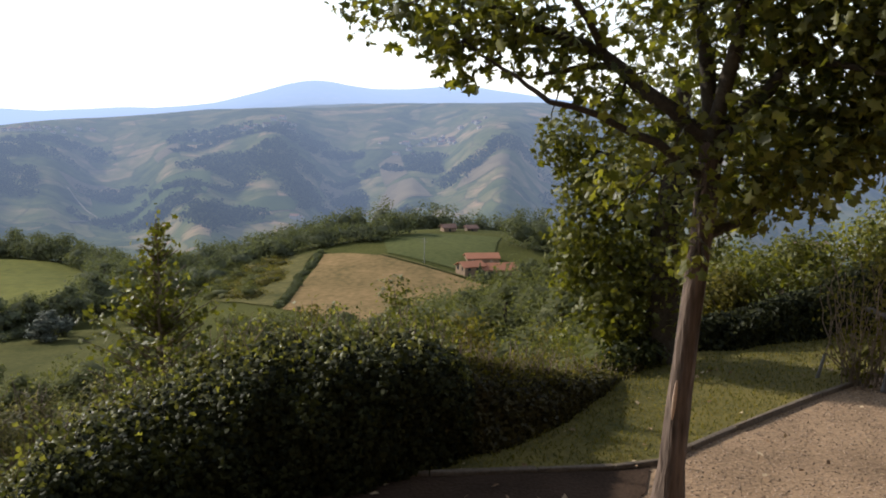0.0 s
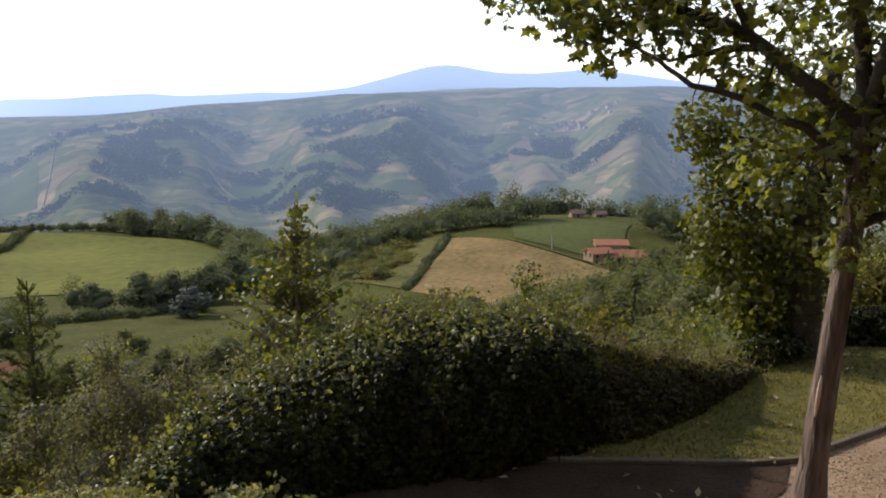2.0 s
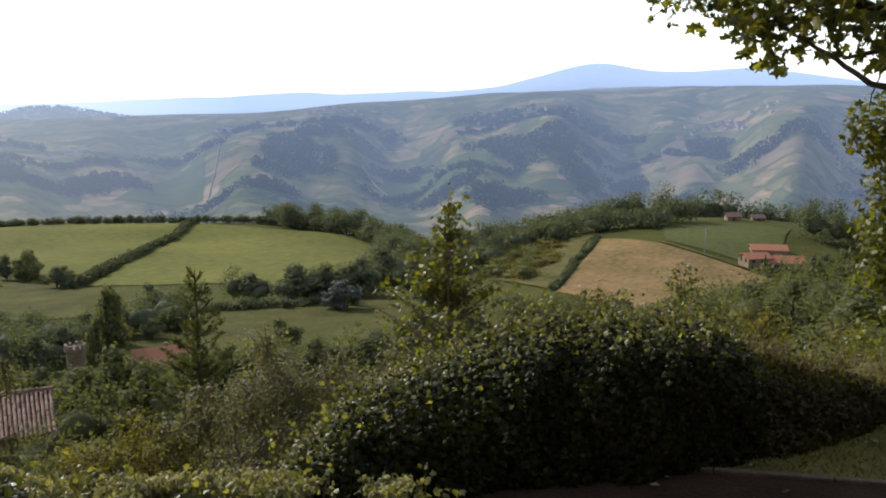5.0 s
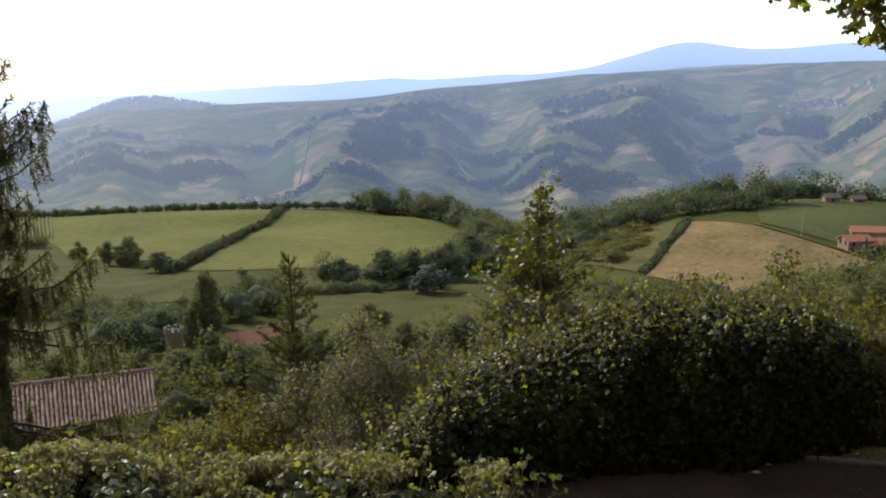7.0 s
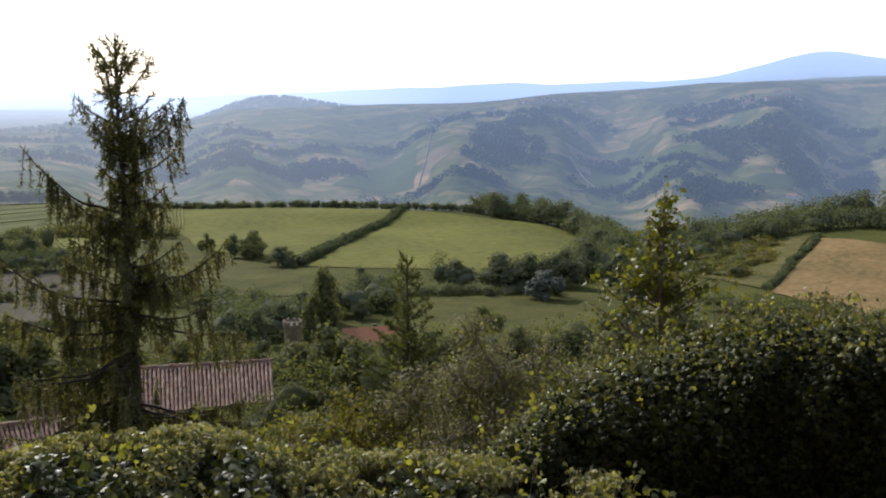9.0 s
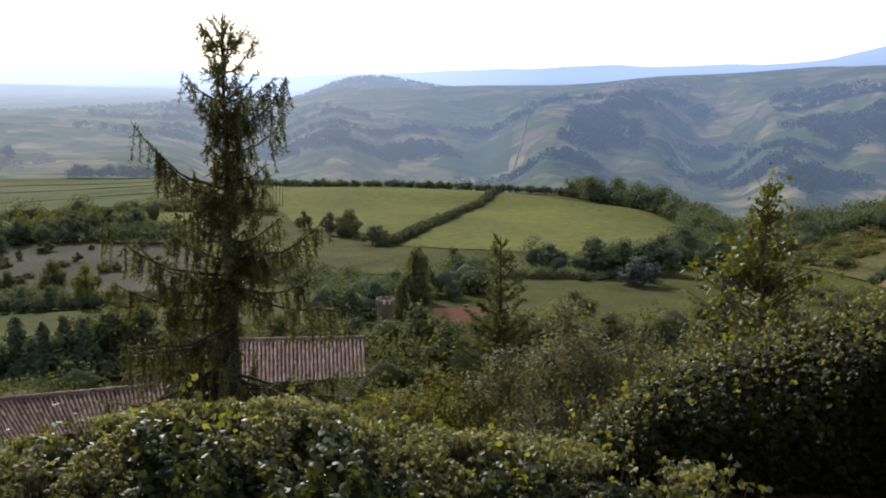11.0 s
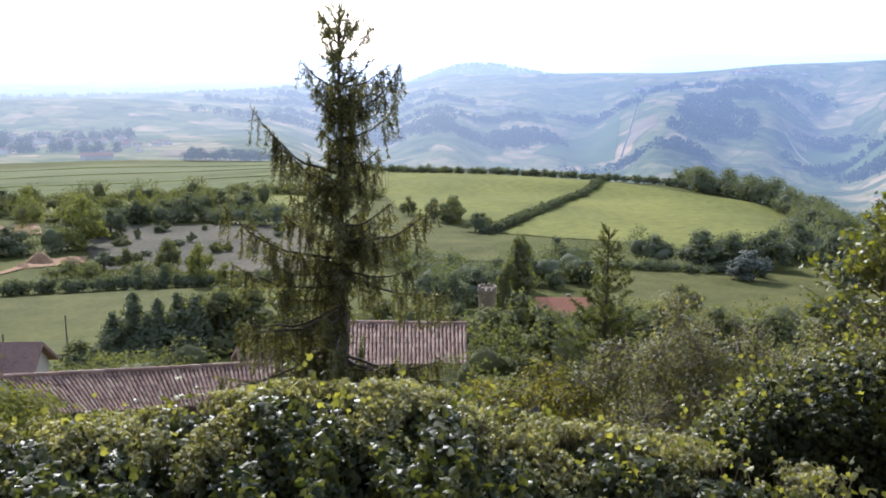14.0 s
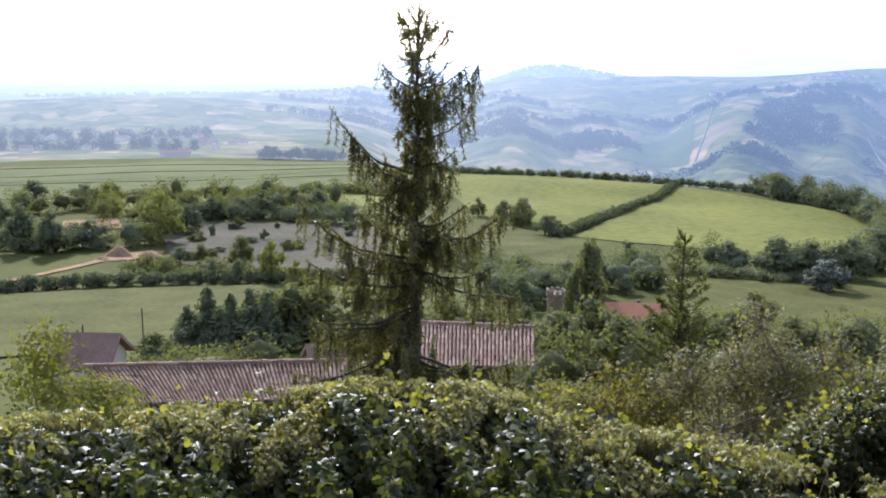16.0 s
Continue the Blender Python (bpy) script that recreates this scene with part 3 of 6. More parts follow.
# ---- hedges ----
def hedge(name, label, azs, face_r, crest_r, crest_z, back, n, leaf_size, material, shape, seed, base=-0.1, core=WOOD_DARK, top=None, sprigs=0, lumpy=1.0, shoot=None):
    """A hedge along a bearing range: leaves over its front, crest and back, round a dark sheet that stands in for inner
    shade.
    """
    rng = np.random.default_rng(seed)
    az = rng.uniform(azs[0], azs[-1], n)
    s = rng.random(n) ** 0.9
    fr, cr, cz = np.interp(az, azs, face_r), np.interp(az, azs, crest_r), np.interp(az, azs, crest_z)
    def profile(az, s, fr, cr, cz, deep=0.0):
        u = np.clip(s / 0.62, 0, 1)
        w = np.clip((s - 0.62) / 0.38, 0, 1)
        bump_r = lumpy * 0.09 * bumps(az * 0.09, s * 1.3, 0.16, seed) + lumpy * 0.05 * bumps(az * 0.09, s * 1.3, 0.06, seed + 1)
        r = fr + (cr - fr) * u ** 3.0 + back * w - bump_r + deep
        z = base + (cz - base) * np.sin(u * np.pi / 2) ** 0.9 - (0.25 * w + 0.9 * w * w) * back + 0.5 * bump_r - deep * 0.8
        return r, z
    deep = np.abs(rng.normal(size=n)) * 0.05 - 0.02
    r, z = profile(az, s, fr, cr, cz, deep)
    x, y = at(az, r)
    toward = np.stack([-x, -y, 0 * x], -1) / np.hypot(x, y)[:, None]
    lean = np.clip(s / 0.62, 0, 1.3)[:, None] ** 2
    nrm = toward * (1.1 - 0.8 * lean) + np.array([0, 0, 1.0]) * (0.25 + lean)
    root = new(name)
    root.location = (0, 0, 0)
    p = np.stack([x, y, z], -1)
    # crest leaves take the lighter copy: sunlight put into the leaf colour
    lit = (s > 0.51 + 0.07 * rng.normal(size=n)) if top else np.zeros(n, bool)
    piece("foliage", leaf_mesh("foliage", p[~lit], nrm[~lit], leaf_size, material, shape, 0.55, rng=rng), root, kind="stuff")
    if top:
        piece("crest_foliage", leaf_mesh("crest_foliage", p[lit], nrm[lit], leaf_size, top, shape, 0.65, rng=rng), root, "crest leaves in a lighter colour for sunlight", kind="stuff")
    if sprigs:
        # loose shoots that stand above the crest
        lines, lp, ln = [], [], []
        for _ in range(sprigs):
            a = rng.uniform(azs[0] + 0.5, azs[-1] - 0.5)
            q, zz = profile(np.array(a), 0.55 + 0.3 * rng.random(), np.interp(a, azs, face_r), np.interp(a, azs, crest_r), np.interp(a, azs, crest_z))
            px, py = at(a, q)
            b = np.array([px, py, float(zz) - 0.05])
            e = b + np.array([rng.normal() * 0.06, rng.normal() * 0.06, 0.10 + 0.14 * rng.random()])
            line = bend(b, e, 5, rng=rng)
            lines.append((line, np.linspace(0.004, 0.0015, 5)))
            k = rng.integers(4, 9)
            lp.append(line[rng.integers(1, 5, k)] + rng.normal(size=(k, 3)) * 0.025)
            ln.append(rng.normal(size=(k, 3)) + np.array([0, 0, 0.8]))
        piece("shoot_growth", tubes_mesh("shoot_growth", lines, TWIG, 4), root, kind="stuff")
        piece("shoot_leaves", leaf_mesh("shoot_leaves", np.concatenate(lp), np.concatenate(ln), leaf_size * 0.8, shoot or top or material, shape, 0.6, rng=rng), root, kind="stuff")
    # solid inner sheet, added to block light and darken the gaps between leaves
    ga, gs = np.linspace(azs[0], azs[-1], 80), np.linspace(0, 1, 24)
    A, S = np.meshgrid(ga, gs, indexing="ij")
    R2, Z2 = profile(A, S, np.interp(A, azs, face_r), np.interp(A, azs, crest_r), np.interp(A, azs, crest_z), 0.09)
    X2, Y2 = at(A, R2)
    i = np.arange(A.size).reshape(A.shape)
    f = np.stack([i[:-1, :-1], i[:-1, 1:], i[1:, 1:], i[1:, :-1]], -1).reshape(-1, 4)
    piece("core", mesh_of("core", np.stack([X2, Y2, Z2], -1).reshape(-1, 3), f, core, smooth=True), root, "near-black sheet that blocks light and stands in for inner shade")
    return tagged(root, label, "hedge")


# darker copy of the bramble leaf: shade of the hedge face in its colour
BRAMBLE_SHADED = leafy("shaded_bramble_leaf", (0.018, 0.017, 0.006), (0.10, 0.08, 0.026), rough=0.5, translucent=0.15, spec=0.2)
# near-black colour: the shade inside the hedges, painted on their core sheet
CORE = surface("hedge_inner_shade", (0.006, 0.007, 0.004), (0.02, 0.02, 0.012), rough=1.0, scale=8, fine=50, bump=0.6)
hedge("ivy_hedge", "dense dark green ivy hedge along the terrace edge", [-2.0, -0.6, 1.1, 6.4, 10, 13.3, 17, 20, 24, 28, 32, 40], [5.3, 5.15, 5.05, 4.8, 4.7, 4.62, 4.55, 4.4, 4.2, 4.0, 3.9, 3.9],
      [5.7, 5.75, 5.8, 5.8, 5.8, 5.75, 5.6, 5.4, 5.05, 4.75, 4.6, 4.5], [0.42, 0.60, 0.68, 0.72, 0.69, 0.62, 0.52, 0.46, 0.37, 0.14, -0.12, -0.4], 1.1, 52000, 0.038, IVY_SHADED, IVY_SHAPE, 11, core=CORE, sprigs=320, top=IVY_TOP)
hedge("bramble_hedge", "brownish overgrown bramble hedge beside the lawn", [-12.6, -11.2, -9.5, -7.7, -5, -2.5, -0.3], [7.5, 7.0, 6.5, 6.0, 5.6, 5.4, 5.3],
      [7.8, 7.4, 7.0, 6.5, 6.15, 5.95, 5.8], [0.10, -0.02, 0.12, 0.24, 0.36, 0.45, 0.52], 1.0, 20000, 0.036, BRAMBLE_SHADED, LEAF, 12, core=CORE, sprigs=260, top=BRAMBLE)
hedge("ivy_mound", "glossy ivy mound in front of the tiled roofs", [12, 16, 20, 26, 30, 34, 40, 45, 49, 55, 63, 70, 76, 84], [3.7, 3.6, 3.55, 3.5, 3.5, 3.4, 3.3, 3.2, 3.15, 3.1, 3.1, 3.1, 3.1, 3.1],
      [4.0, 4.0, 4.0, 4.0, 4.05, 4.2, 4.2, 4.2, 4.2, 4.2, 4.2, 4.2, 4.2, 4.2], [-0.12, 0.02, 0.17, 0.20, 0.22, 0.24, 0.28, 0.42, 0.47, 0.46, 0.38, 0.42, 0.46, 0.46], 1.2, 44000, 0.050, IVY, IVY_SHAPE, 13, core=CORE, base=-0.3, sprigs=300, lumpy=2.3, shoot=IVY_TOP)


# ---- shrubs behind the hedges ----
def shrub(name, label, az, r, top_z, wide, n, leaf_size, material, seed, shape=LEAF, bare=0.0, tall=None, hollow=0.35):
    """A bush rooted on the slope: stems, and lumps of leaves up to a height."""
    rng = np.random.default_rng(seed)
    x, y = at(az, r)
    foot = ground_z(az, r)
    high = tall or (top_z - foot)
    lumps = []
    for k in range(14):
        a, d = rng.uniform(0, 2 * np.pi), wide * np.sqrt(rng.random()) * 0.8
        h = high * (1 - 0.45 * (d / wide) ** 1.5) * rng.uniform(0.55, 0.9)
        q = wide * rng.uniform(0.28, 0.45)
        lumps.append((x + d * math.cos(a), y + d * math.sin(a), foot + h, q, q, q * 0.8))
    lumps.append((x, y, top_z - wide * 0.25, wide * 0.3, wide * 0.3, wide * 0.3))
    stems = [(bend((x, y, foot - 0.1), b[:3], 7, wander=0.08, rng=rng), np.linspace(0.022, 0.006, 7)) for b in lumps]
    root = new(name)
    root.location = (x, y, foot)
    off = np.array([x, y, foot])
    extra = []
    if bare:
        for b in lumps:
            for _ in range(int(bare)):
                e = np.array(b[:3]) + unit(rng.normal(size=3) + np.array([0, 0, 0.7])) * b[3] * rng.uniform(0.9, 1.5)
                extra.append((bend(b[:3], e, 5, wander=0.1, rng=rng), np.linspace(0.006, 0.002, 5)))
    piece("branchwork", tubes_mesh("branchwork", [(p - off, q) for p, q in stems + extra], TWIG, 5), root, kind="stuff")
    p, d = blob_points(lumps, n, rng, hollow)
    piece("foliage", leaf_mesh("foliage", p - off, d + np.array([0, 0, 0.6]), leaf_size, material, shape, 0.7, rng=rng), root, kind="stuff")
    return tagged(root, label, "shrub")


GREY = "grey-green leafy shrub with bare twigs behind the hedge"
YELLOW = "yellowish green bramble shrub on the slope"
shrub("shrub", GREY, 28.5, 7.3, 0.22, 0.75, 9500, 0.031, OLIVE, 21, bare=12)
shrub("shrub", GREY, 24.0, 7.0, 0.10, 0.65, 7500, 0.031, OLIVE, 22, bare=10)
shrub("shrub", GREY, 32.5, 6.7, -0.02, 0.65, 7500, 0.031, OLIVE, 23, bare=10)
shrub("shrub", GREY, 20.5, 7.5, 0.02, 0.6, 6000, 0.031, OLIVE, 24, bare=3)
shrub("shrub", YELLOW, 36.5, 6.6, -0.12, 0.65, 7000, 0.033, BRAMBLE, 25, bare=2)
shrub("shrub", YELLOW, 40.0, 6.6, -0.38, 0.55, 5500, 0.033, BRAMBLE, 26, bare=2)
shrub("shrub", YELLOW, 34.0, 5.6, -0.25, 0.6, 6500, 0.033, BRAMBLE, 27, bare=2)
shrub("shrub", GREY, 30.5, 5.5, -0.22, 0.5, 5000, 0.031, OLIVE, 35, bare=10)
shrub("shrub", YELLOW, 38.5, 5.3, -0.40, 0.5, 5000, 0.033, BRAMBLE, 36, bare=2)
shrub("shrub", YELLOW, 33.0, 5.0, -0.28, 0.42, 4500, 0.033, BRAMBLE, 37, bare=2)
shrub("shrub", YELLOW, 3.0, 7.2, 0.80, 0.55, 4200, 0.034, HAZEL, 28)
shrub("shrub", YELLOW, 8.0, 7.0, 0.62, 0.5, 3600, 0.034, BRAMBLE, 29)
shrub("shrub", YELLOW, -1.5, 8.5, 0.25, 0.7, 2800, 0.05, BRAMBLE, 30)
shrub("shrub", "dark green round bush at the end of the hedge", -11.3, 7.7, 0.20, 0.42, 3000, 0.045, IVY, 31)
shrub("shrub", "dark green ivy bush against the sapling", 13.5, 6.8, 0.36, 0.5, 2500, 0.05, BRAMBLE, 32)
for k in range(46):
    az = -12 + 60 * ((k * 0.618) % 1)
    rr = 10 + 16 * ((k * 0.377) % 1)
    el = np.interp(az, [-12, -5, 0, 8, 14, 20, 28, 36, 44, 50], [-12.6, -12.3, -13.2, -14, -15.5, -17, -17.5, -19, -20.5, -21]) - 2.2 * ((k * 0.271) % 1)
    zt = EYE + rr * math.tan(radians(el))
    if zt - ground_z(az, rr) > 0.8:
        w = 0.055 * rr + 0.25
        shrub("shrub", "green bushy scrub on the slope below the terrace" if az < 14 else "mixed green scrub below the terrace", az, rr, zt, w, 1500, 0.075 + 0.002 * rr, (WOOD_MID, BRAMBLE, HAZEL, WOOD_MID)[k % 4], 40 + k)


# ---- hazel sapling ----
def sapling():
    rng = np.random.default_rng(4)
    az, r = 17.2, 7.5
    x, y = at(az, r)
    foot = ground_z(az, r)
    side = np.array([math.cos(radians(az)), math.sin(radians(az)), 0])
    tip = np.array([x, y, EYE - r * math.tan(radians(6.8))])
    base = np.array([x, y, foot])
    stem = bend(base, tip, 14, wander=0.02, rng=rng)
    lines = [(stem, np.linspace(0.035, 0.004, 14))]
    leaves = [stem[-1] + rng.normal(size=(30, 3)) * np.array([0.025, 0.025, 0.08]) - np.array([0, 0, 0.08])]
    for k in range(100):
        h = 0.97 - 0.47 * rng.random() ** 0.8
        p0 = stem[0] + (stem[-1] - stem[0]) * h
        reach = 0.04 + 0.62 * ((1 - h) / 0.45) ** 1.25 * rng.uniform(0.35, 1)
        a = rng.uniform(0, 2 * np.pi)
        w = np.array([math.cos(a), math.sin(a), 0]) * reach + np.array([0, 0, 0.55 * reach + 0.04])
        line = bend(p0, p0 + w, 6, rng=rng)
        lines.append((line, np.linspace(0.008, 0.003, 6)))
        m = int(7 + 22 * reach)
        leaves.append(line[rng.integers(1, 6, m)] + rng.normal(size=(m, 3)) * 0.045)
    for sgn, out, up in ((-1, 0.52, -0.72), (1, 0.46, -0.70), (-1, 0.28, -0.55), (1, 0.25, -0.62)):
        p0 = tip + np.array([0, 0, up - 0.35])
        line = bend(p0, tip + side * sgn * out + np.array([0, 0, up]), 7, rng=rng)
        lines.append((line, np.linspace(0.010, 0.003, 7)))
        leaves.append(line[rng.integers(2, 7, 70)] + rng.normal(size=(70, 3)) * 0.055)
    p = np.concatenate(leaves)
    d = rng.normal(size=p.shape) + np.array([0, 0, 0.6])
    return tree_thing("sapling", "young hazel sapling with yellow-green leaves above the hedge", "sapling", base, lines, (p, d), 0.054, HAZEL, TWIG, LOBED)


sapling()


# ---- the maple on the gravel and its neighbour ----
def screen(az0, r0, z0):
    """A frame of axes at a tree: right, away, up, as seen from the terrace."""
    x, y = at(az0, r0)
    a = radians(az0)
    return np.array([x, y, z0]), np.array([math.cos(a), math.sin(a), 0]), np.array([-math.sin(a), math.cos(a), 0]), np.array([0, 0, 1.0])


def maple():
    rng = np.random.default_rng(17)
    o, ri, aw, up = screen(-14.35, 4.85, 0.0)
    def P(a, b, c):
        return o + ri * a + aw * b + up * c
    base, fork = P(0, 0, -0.02), P(0.13, 0.06, 1.93)
    trunk = np.array([base, P(0.012, 0, 0.25), P(0.03, 0.01, 0.6), P(0.06, 0.02, 1.0), P(0.10, 0.04, 1.45), fork])
    lines = [(trunk, [0.092, 0.07, 0.062, 0.057, 0.054, 0.062])]
    def limb(a, b, r0, r1, n=9, sag=0.0):
        line = bend(a, b, n, sag=sag, wander=0.05, rng=rng)
        lines.append((line, np.linspace(r0, r1, n)))
        return line
    big = [limb(fork, P(-0.42, 0.1, 2.36), 0.045, 0.032), limb(fork, P(0.02, 0.25, 2.75), 0.05, 0.028), limb(fork, P(0.24, -0.05, 2.70), 0.045, 0.026),
           limb(fork, P(0.55, 0.1, 2.35), 0.042, 0.026), limb(P(0.10, 0.04, 1.45), P(0.75, 0.35, 1.80), 0.03, 0.012), limb(P(0.12, 0.05, 1.75), P(-0.65, -0.25, 2.12), 0.028, 0.014)]
    far = [limb(big[0][-1], P(-1.25, 0.0, 2.70), 0.032, 0.008), limb(big[0][-2], P(-0.85, 0.25, 2.25), 0.022, 0.007), limb(big[0][-1], P(-0.75, -0.2, 3.0), 0.024, 0.008),
           limb(big[1][-1], P(-0.35, 0.3, 3.6), 0.026, 0.008), limb(big[2][-1], P(0.5, 0.2, 3.6), 0.026, 0.008), limb(big[3][-1], P(1.3, 0.1, 2.75), 0.026, 0.008),
           limb(big[3][-2], P(1.2, -0.3, 2.1), 0.02, 0.006, sag=0.08), limb(big[4][-1], P(1.25, 0.5, 1.83), 0.012, 0.005), limb(big[5][-1], P(-1.1, -0.2, 2.42), 0.014, 0.005),
           limb(big[4][-2], P(0.62, 0.0, 1.50), 0.010, 0.003, sag=-0.05)]
    # lumps of foliage: right, away, up, radius, leaves
    lumps = [(-1.70, 0.0, 2.62, 0.20, 150), (-1.48, 0.1, 2.58, 0.22, 260), (-1.22, 0.0, 2.58, 0.26, 420), (-1.15, -0.1, 2.36, 0.20, 260), (-0.90, 0.0, 2.50, 0.28, 520),
             (-0.98, 0.2, 2.72, 0.26, 330), (-0.62, 0.1, 2.42, 0.28, 420), (-0.40, 0.0, 2.15, 0.24, 260), (-0.45, -0.2, 2.75, 0.22, 120), (-0.15, 0.2, 2.60, 0.30, 420),
             (0.10, -0.1, 2.65, 0.32, 600), (0.15, 0.3, 2.25, 0.30, 420), (0.45, 0.1, 2.60, 0.36, 900), (0.80, 0.0, 2.55, 0.38, 1000), (1.15, 0.1, 2.50, 0.38, 1000),
             (0.50, 0.3, 2.10, 0.34, 700), (0.85, 0.2, 2.10, 0.34, 800), (1.20, 0.1, 2.18, 0.30, 700), (0.55, 0.0, 1.80, 0.26, 420), (0.35, 0.2, 1.70, 0.26, 380),
             (0.75, 0.1, 1.88, 0.22, 320), (1.1, 0.3, 1.92, 0.20, 200), (0.05, -0.08, 1.36, 0.12, 90), (0.10, -0.12, 1.62, 0.15, 110), (0.02, -0.1, 1.9, 0.18, 120), (0.3, -0.1, 2.0, 0.2, 160), (-0.10, 0.2, 1.95, 0.22, 260), (-0.30, 0.2, 1.75, 0.26, 300),
             (0.0, 0.2, 3.2, 0.5, 900), (0.6, 0.1, 3.2, 0.5, 900), (-0.6, 0.2, 3.15, 0.45, 600), (1.2, 0.2, 3.0, 0.5, 800), (0.2, 0.2, 3.7, 0.45, 600)]
    pts, nrm = [], []
    for a, b, c, q, n in lumps:
        n = int(n * (0.62 if a < -0.8 else 0.6 if a < 0.25 else 1.05))
        d = unit(rng.normal(size=(n, 3)))
        rad = q * rng.random((n, 1)) ** 0.45
        depth = np.array([1, 1, 1.0])
        pts.append(P(a, b, c) + (d * rad) * depth + aw * rng.normal(size=(n, 1)) * 0.15)
        nrm.append(d)
        hub = min((l for l in far + big), key=lambda l: np.linalg.norm(l - P(a, b, c), axis=1).min())
        start = hub[np.linalg.norm(hub - P(a, b, c), axis=1).argmin()]
        for _ in range(5):
            e = P(a, b, c) + rng.normal(size=3) * q * 0.55
            lines.append((bend(start, e, 6, wander=0.1, rng=rng), np.linspace(0.007, 0.002, 6)))
    root = new("maple_tree")
    root.location = base
    piece("trunk", tubes_mesh("trunk", [(lines[0][0] - base, lines[0][1])], BARK, 14, 0.07), root, "grey-brown bark with a pale streak")
    for p, q in lines[1:17]:
        piece("limb", tubes_mesh("limb", [(p - base, q)], BARK_DARK, 8), root)
    piece("twig_growth", tubes_mesh("twig_growth", [(p - base, q) for p, q in lines[17:]], BARK_DARK, 5), root, kind="stuff")
    p, d = np.concatenate(pts), np.concatenate(nrm)
    piece("crown", leaf_mesh("crown", p - base, d + np.array([0, 0, 0.9]), 0.064, MAPLE, LOBED, 0.9, rng=rng), root, kind="stuff")
    # a narrow pale upright streak on the trunk's near side
    streak = bmesh.new()
    bmesh.ops.create_uvsphere(streak, u_segments=8, v_segments=8, radius=0.5)
    bmesh.ops.transform(streak, matrix=Matrix.Translation(Vector((P(0.01, -0.066, 0.62) - base))) @ Matrix.Rotation(radians(4), 4, "Y") @ Matrix.Diagonal((0.022, 0.012, 0.22, 1)), verts=streak.verts)
    part("bark_streak", streak, surface("pale_streak", (0.45, 0.30, 0.20), (0.62, 0.47, 0.36), rough=0.7, scale=12, fine=80), root, "narrow pale upright streak on the trunk", smooth=True)
    tagged(root, "slender maple tree with grey bark rising from the gravel", "tree")


maple()


def second_tree():
    rng = np.random.default_rng(23)
    o, ri, aw, up = screen(-13.4, 7.8, 0.0)
    def P(a, b, c):
        return o + ri * a * 0.93 + aw * b + up * (EYE + (c - EYE) * 0.93)
    foot = ground_z(-13.4, 7.8)
    base = o + up * (foot - 0.05)
    trunk = np.array([base, P(0.02, 0, 0.4), P(0.0, 0, 0.9), P(0.05, 0, 1.5), P(0.1, 0, 2.3)])
    lines = [(trunk, [0.17, 0.13, 0.12, 0.10, 0.07])]
    lumps = [(-0.90, 0.0, 1.78, 0.28, 500), (-0.50, 0.1, 1.45, 0.42, 900), (-0.72, 0.0, 0.98, 0.36, 700), (-0.35, 0.1, 0.75, 0.45, 1000), (-0.42, -0.1, 0.30, 0.32, 600),
             (0.05, 0.0, 1.15, 0.5, 1100), (-0.02, 0.1, 0.45, 0.4, 800), (-0.80, 0.1, 0.58, 0.24, 300), (-0.15, 0.2, 1.95, 0.5, 800), (0.5, 0.2, 1.5, 0.5, 800),
             (-0.25, 0.0, 0.08, 0.22, 200), (-0.05, 0.1, 2.5, 0.5, 500), (-0.75, 0.1, 1.35, 0.26, 300)]
    pts, nrm = [], []
    for a, b, c, q, n in lumps:
        d = unit(rng.normal(size=(n, 3)))
        pts.append(P(a, b, c) + d * q * rng.random((n, 1)) ** 0.4)
        nrm.append(d)
        start = trunk[np.abs(trunk[:, 2] - (c - 0.3)).argmin()]
        lines.append((bend(start, P(a, b, c), 7, wander=0.06, rng=rng), np.linspace(0.03, 0.008, 7)))
    tree_thing("maple_tree", "bushy dark-trunked tree with yellow-green leaves on the lawn edge", "tree", base, lines, (np.concatenate(pts), np.concatenate(nrm)), 0.062, HAZEL, BARK_DARK, LOBED)


second_tree()


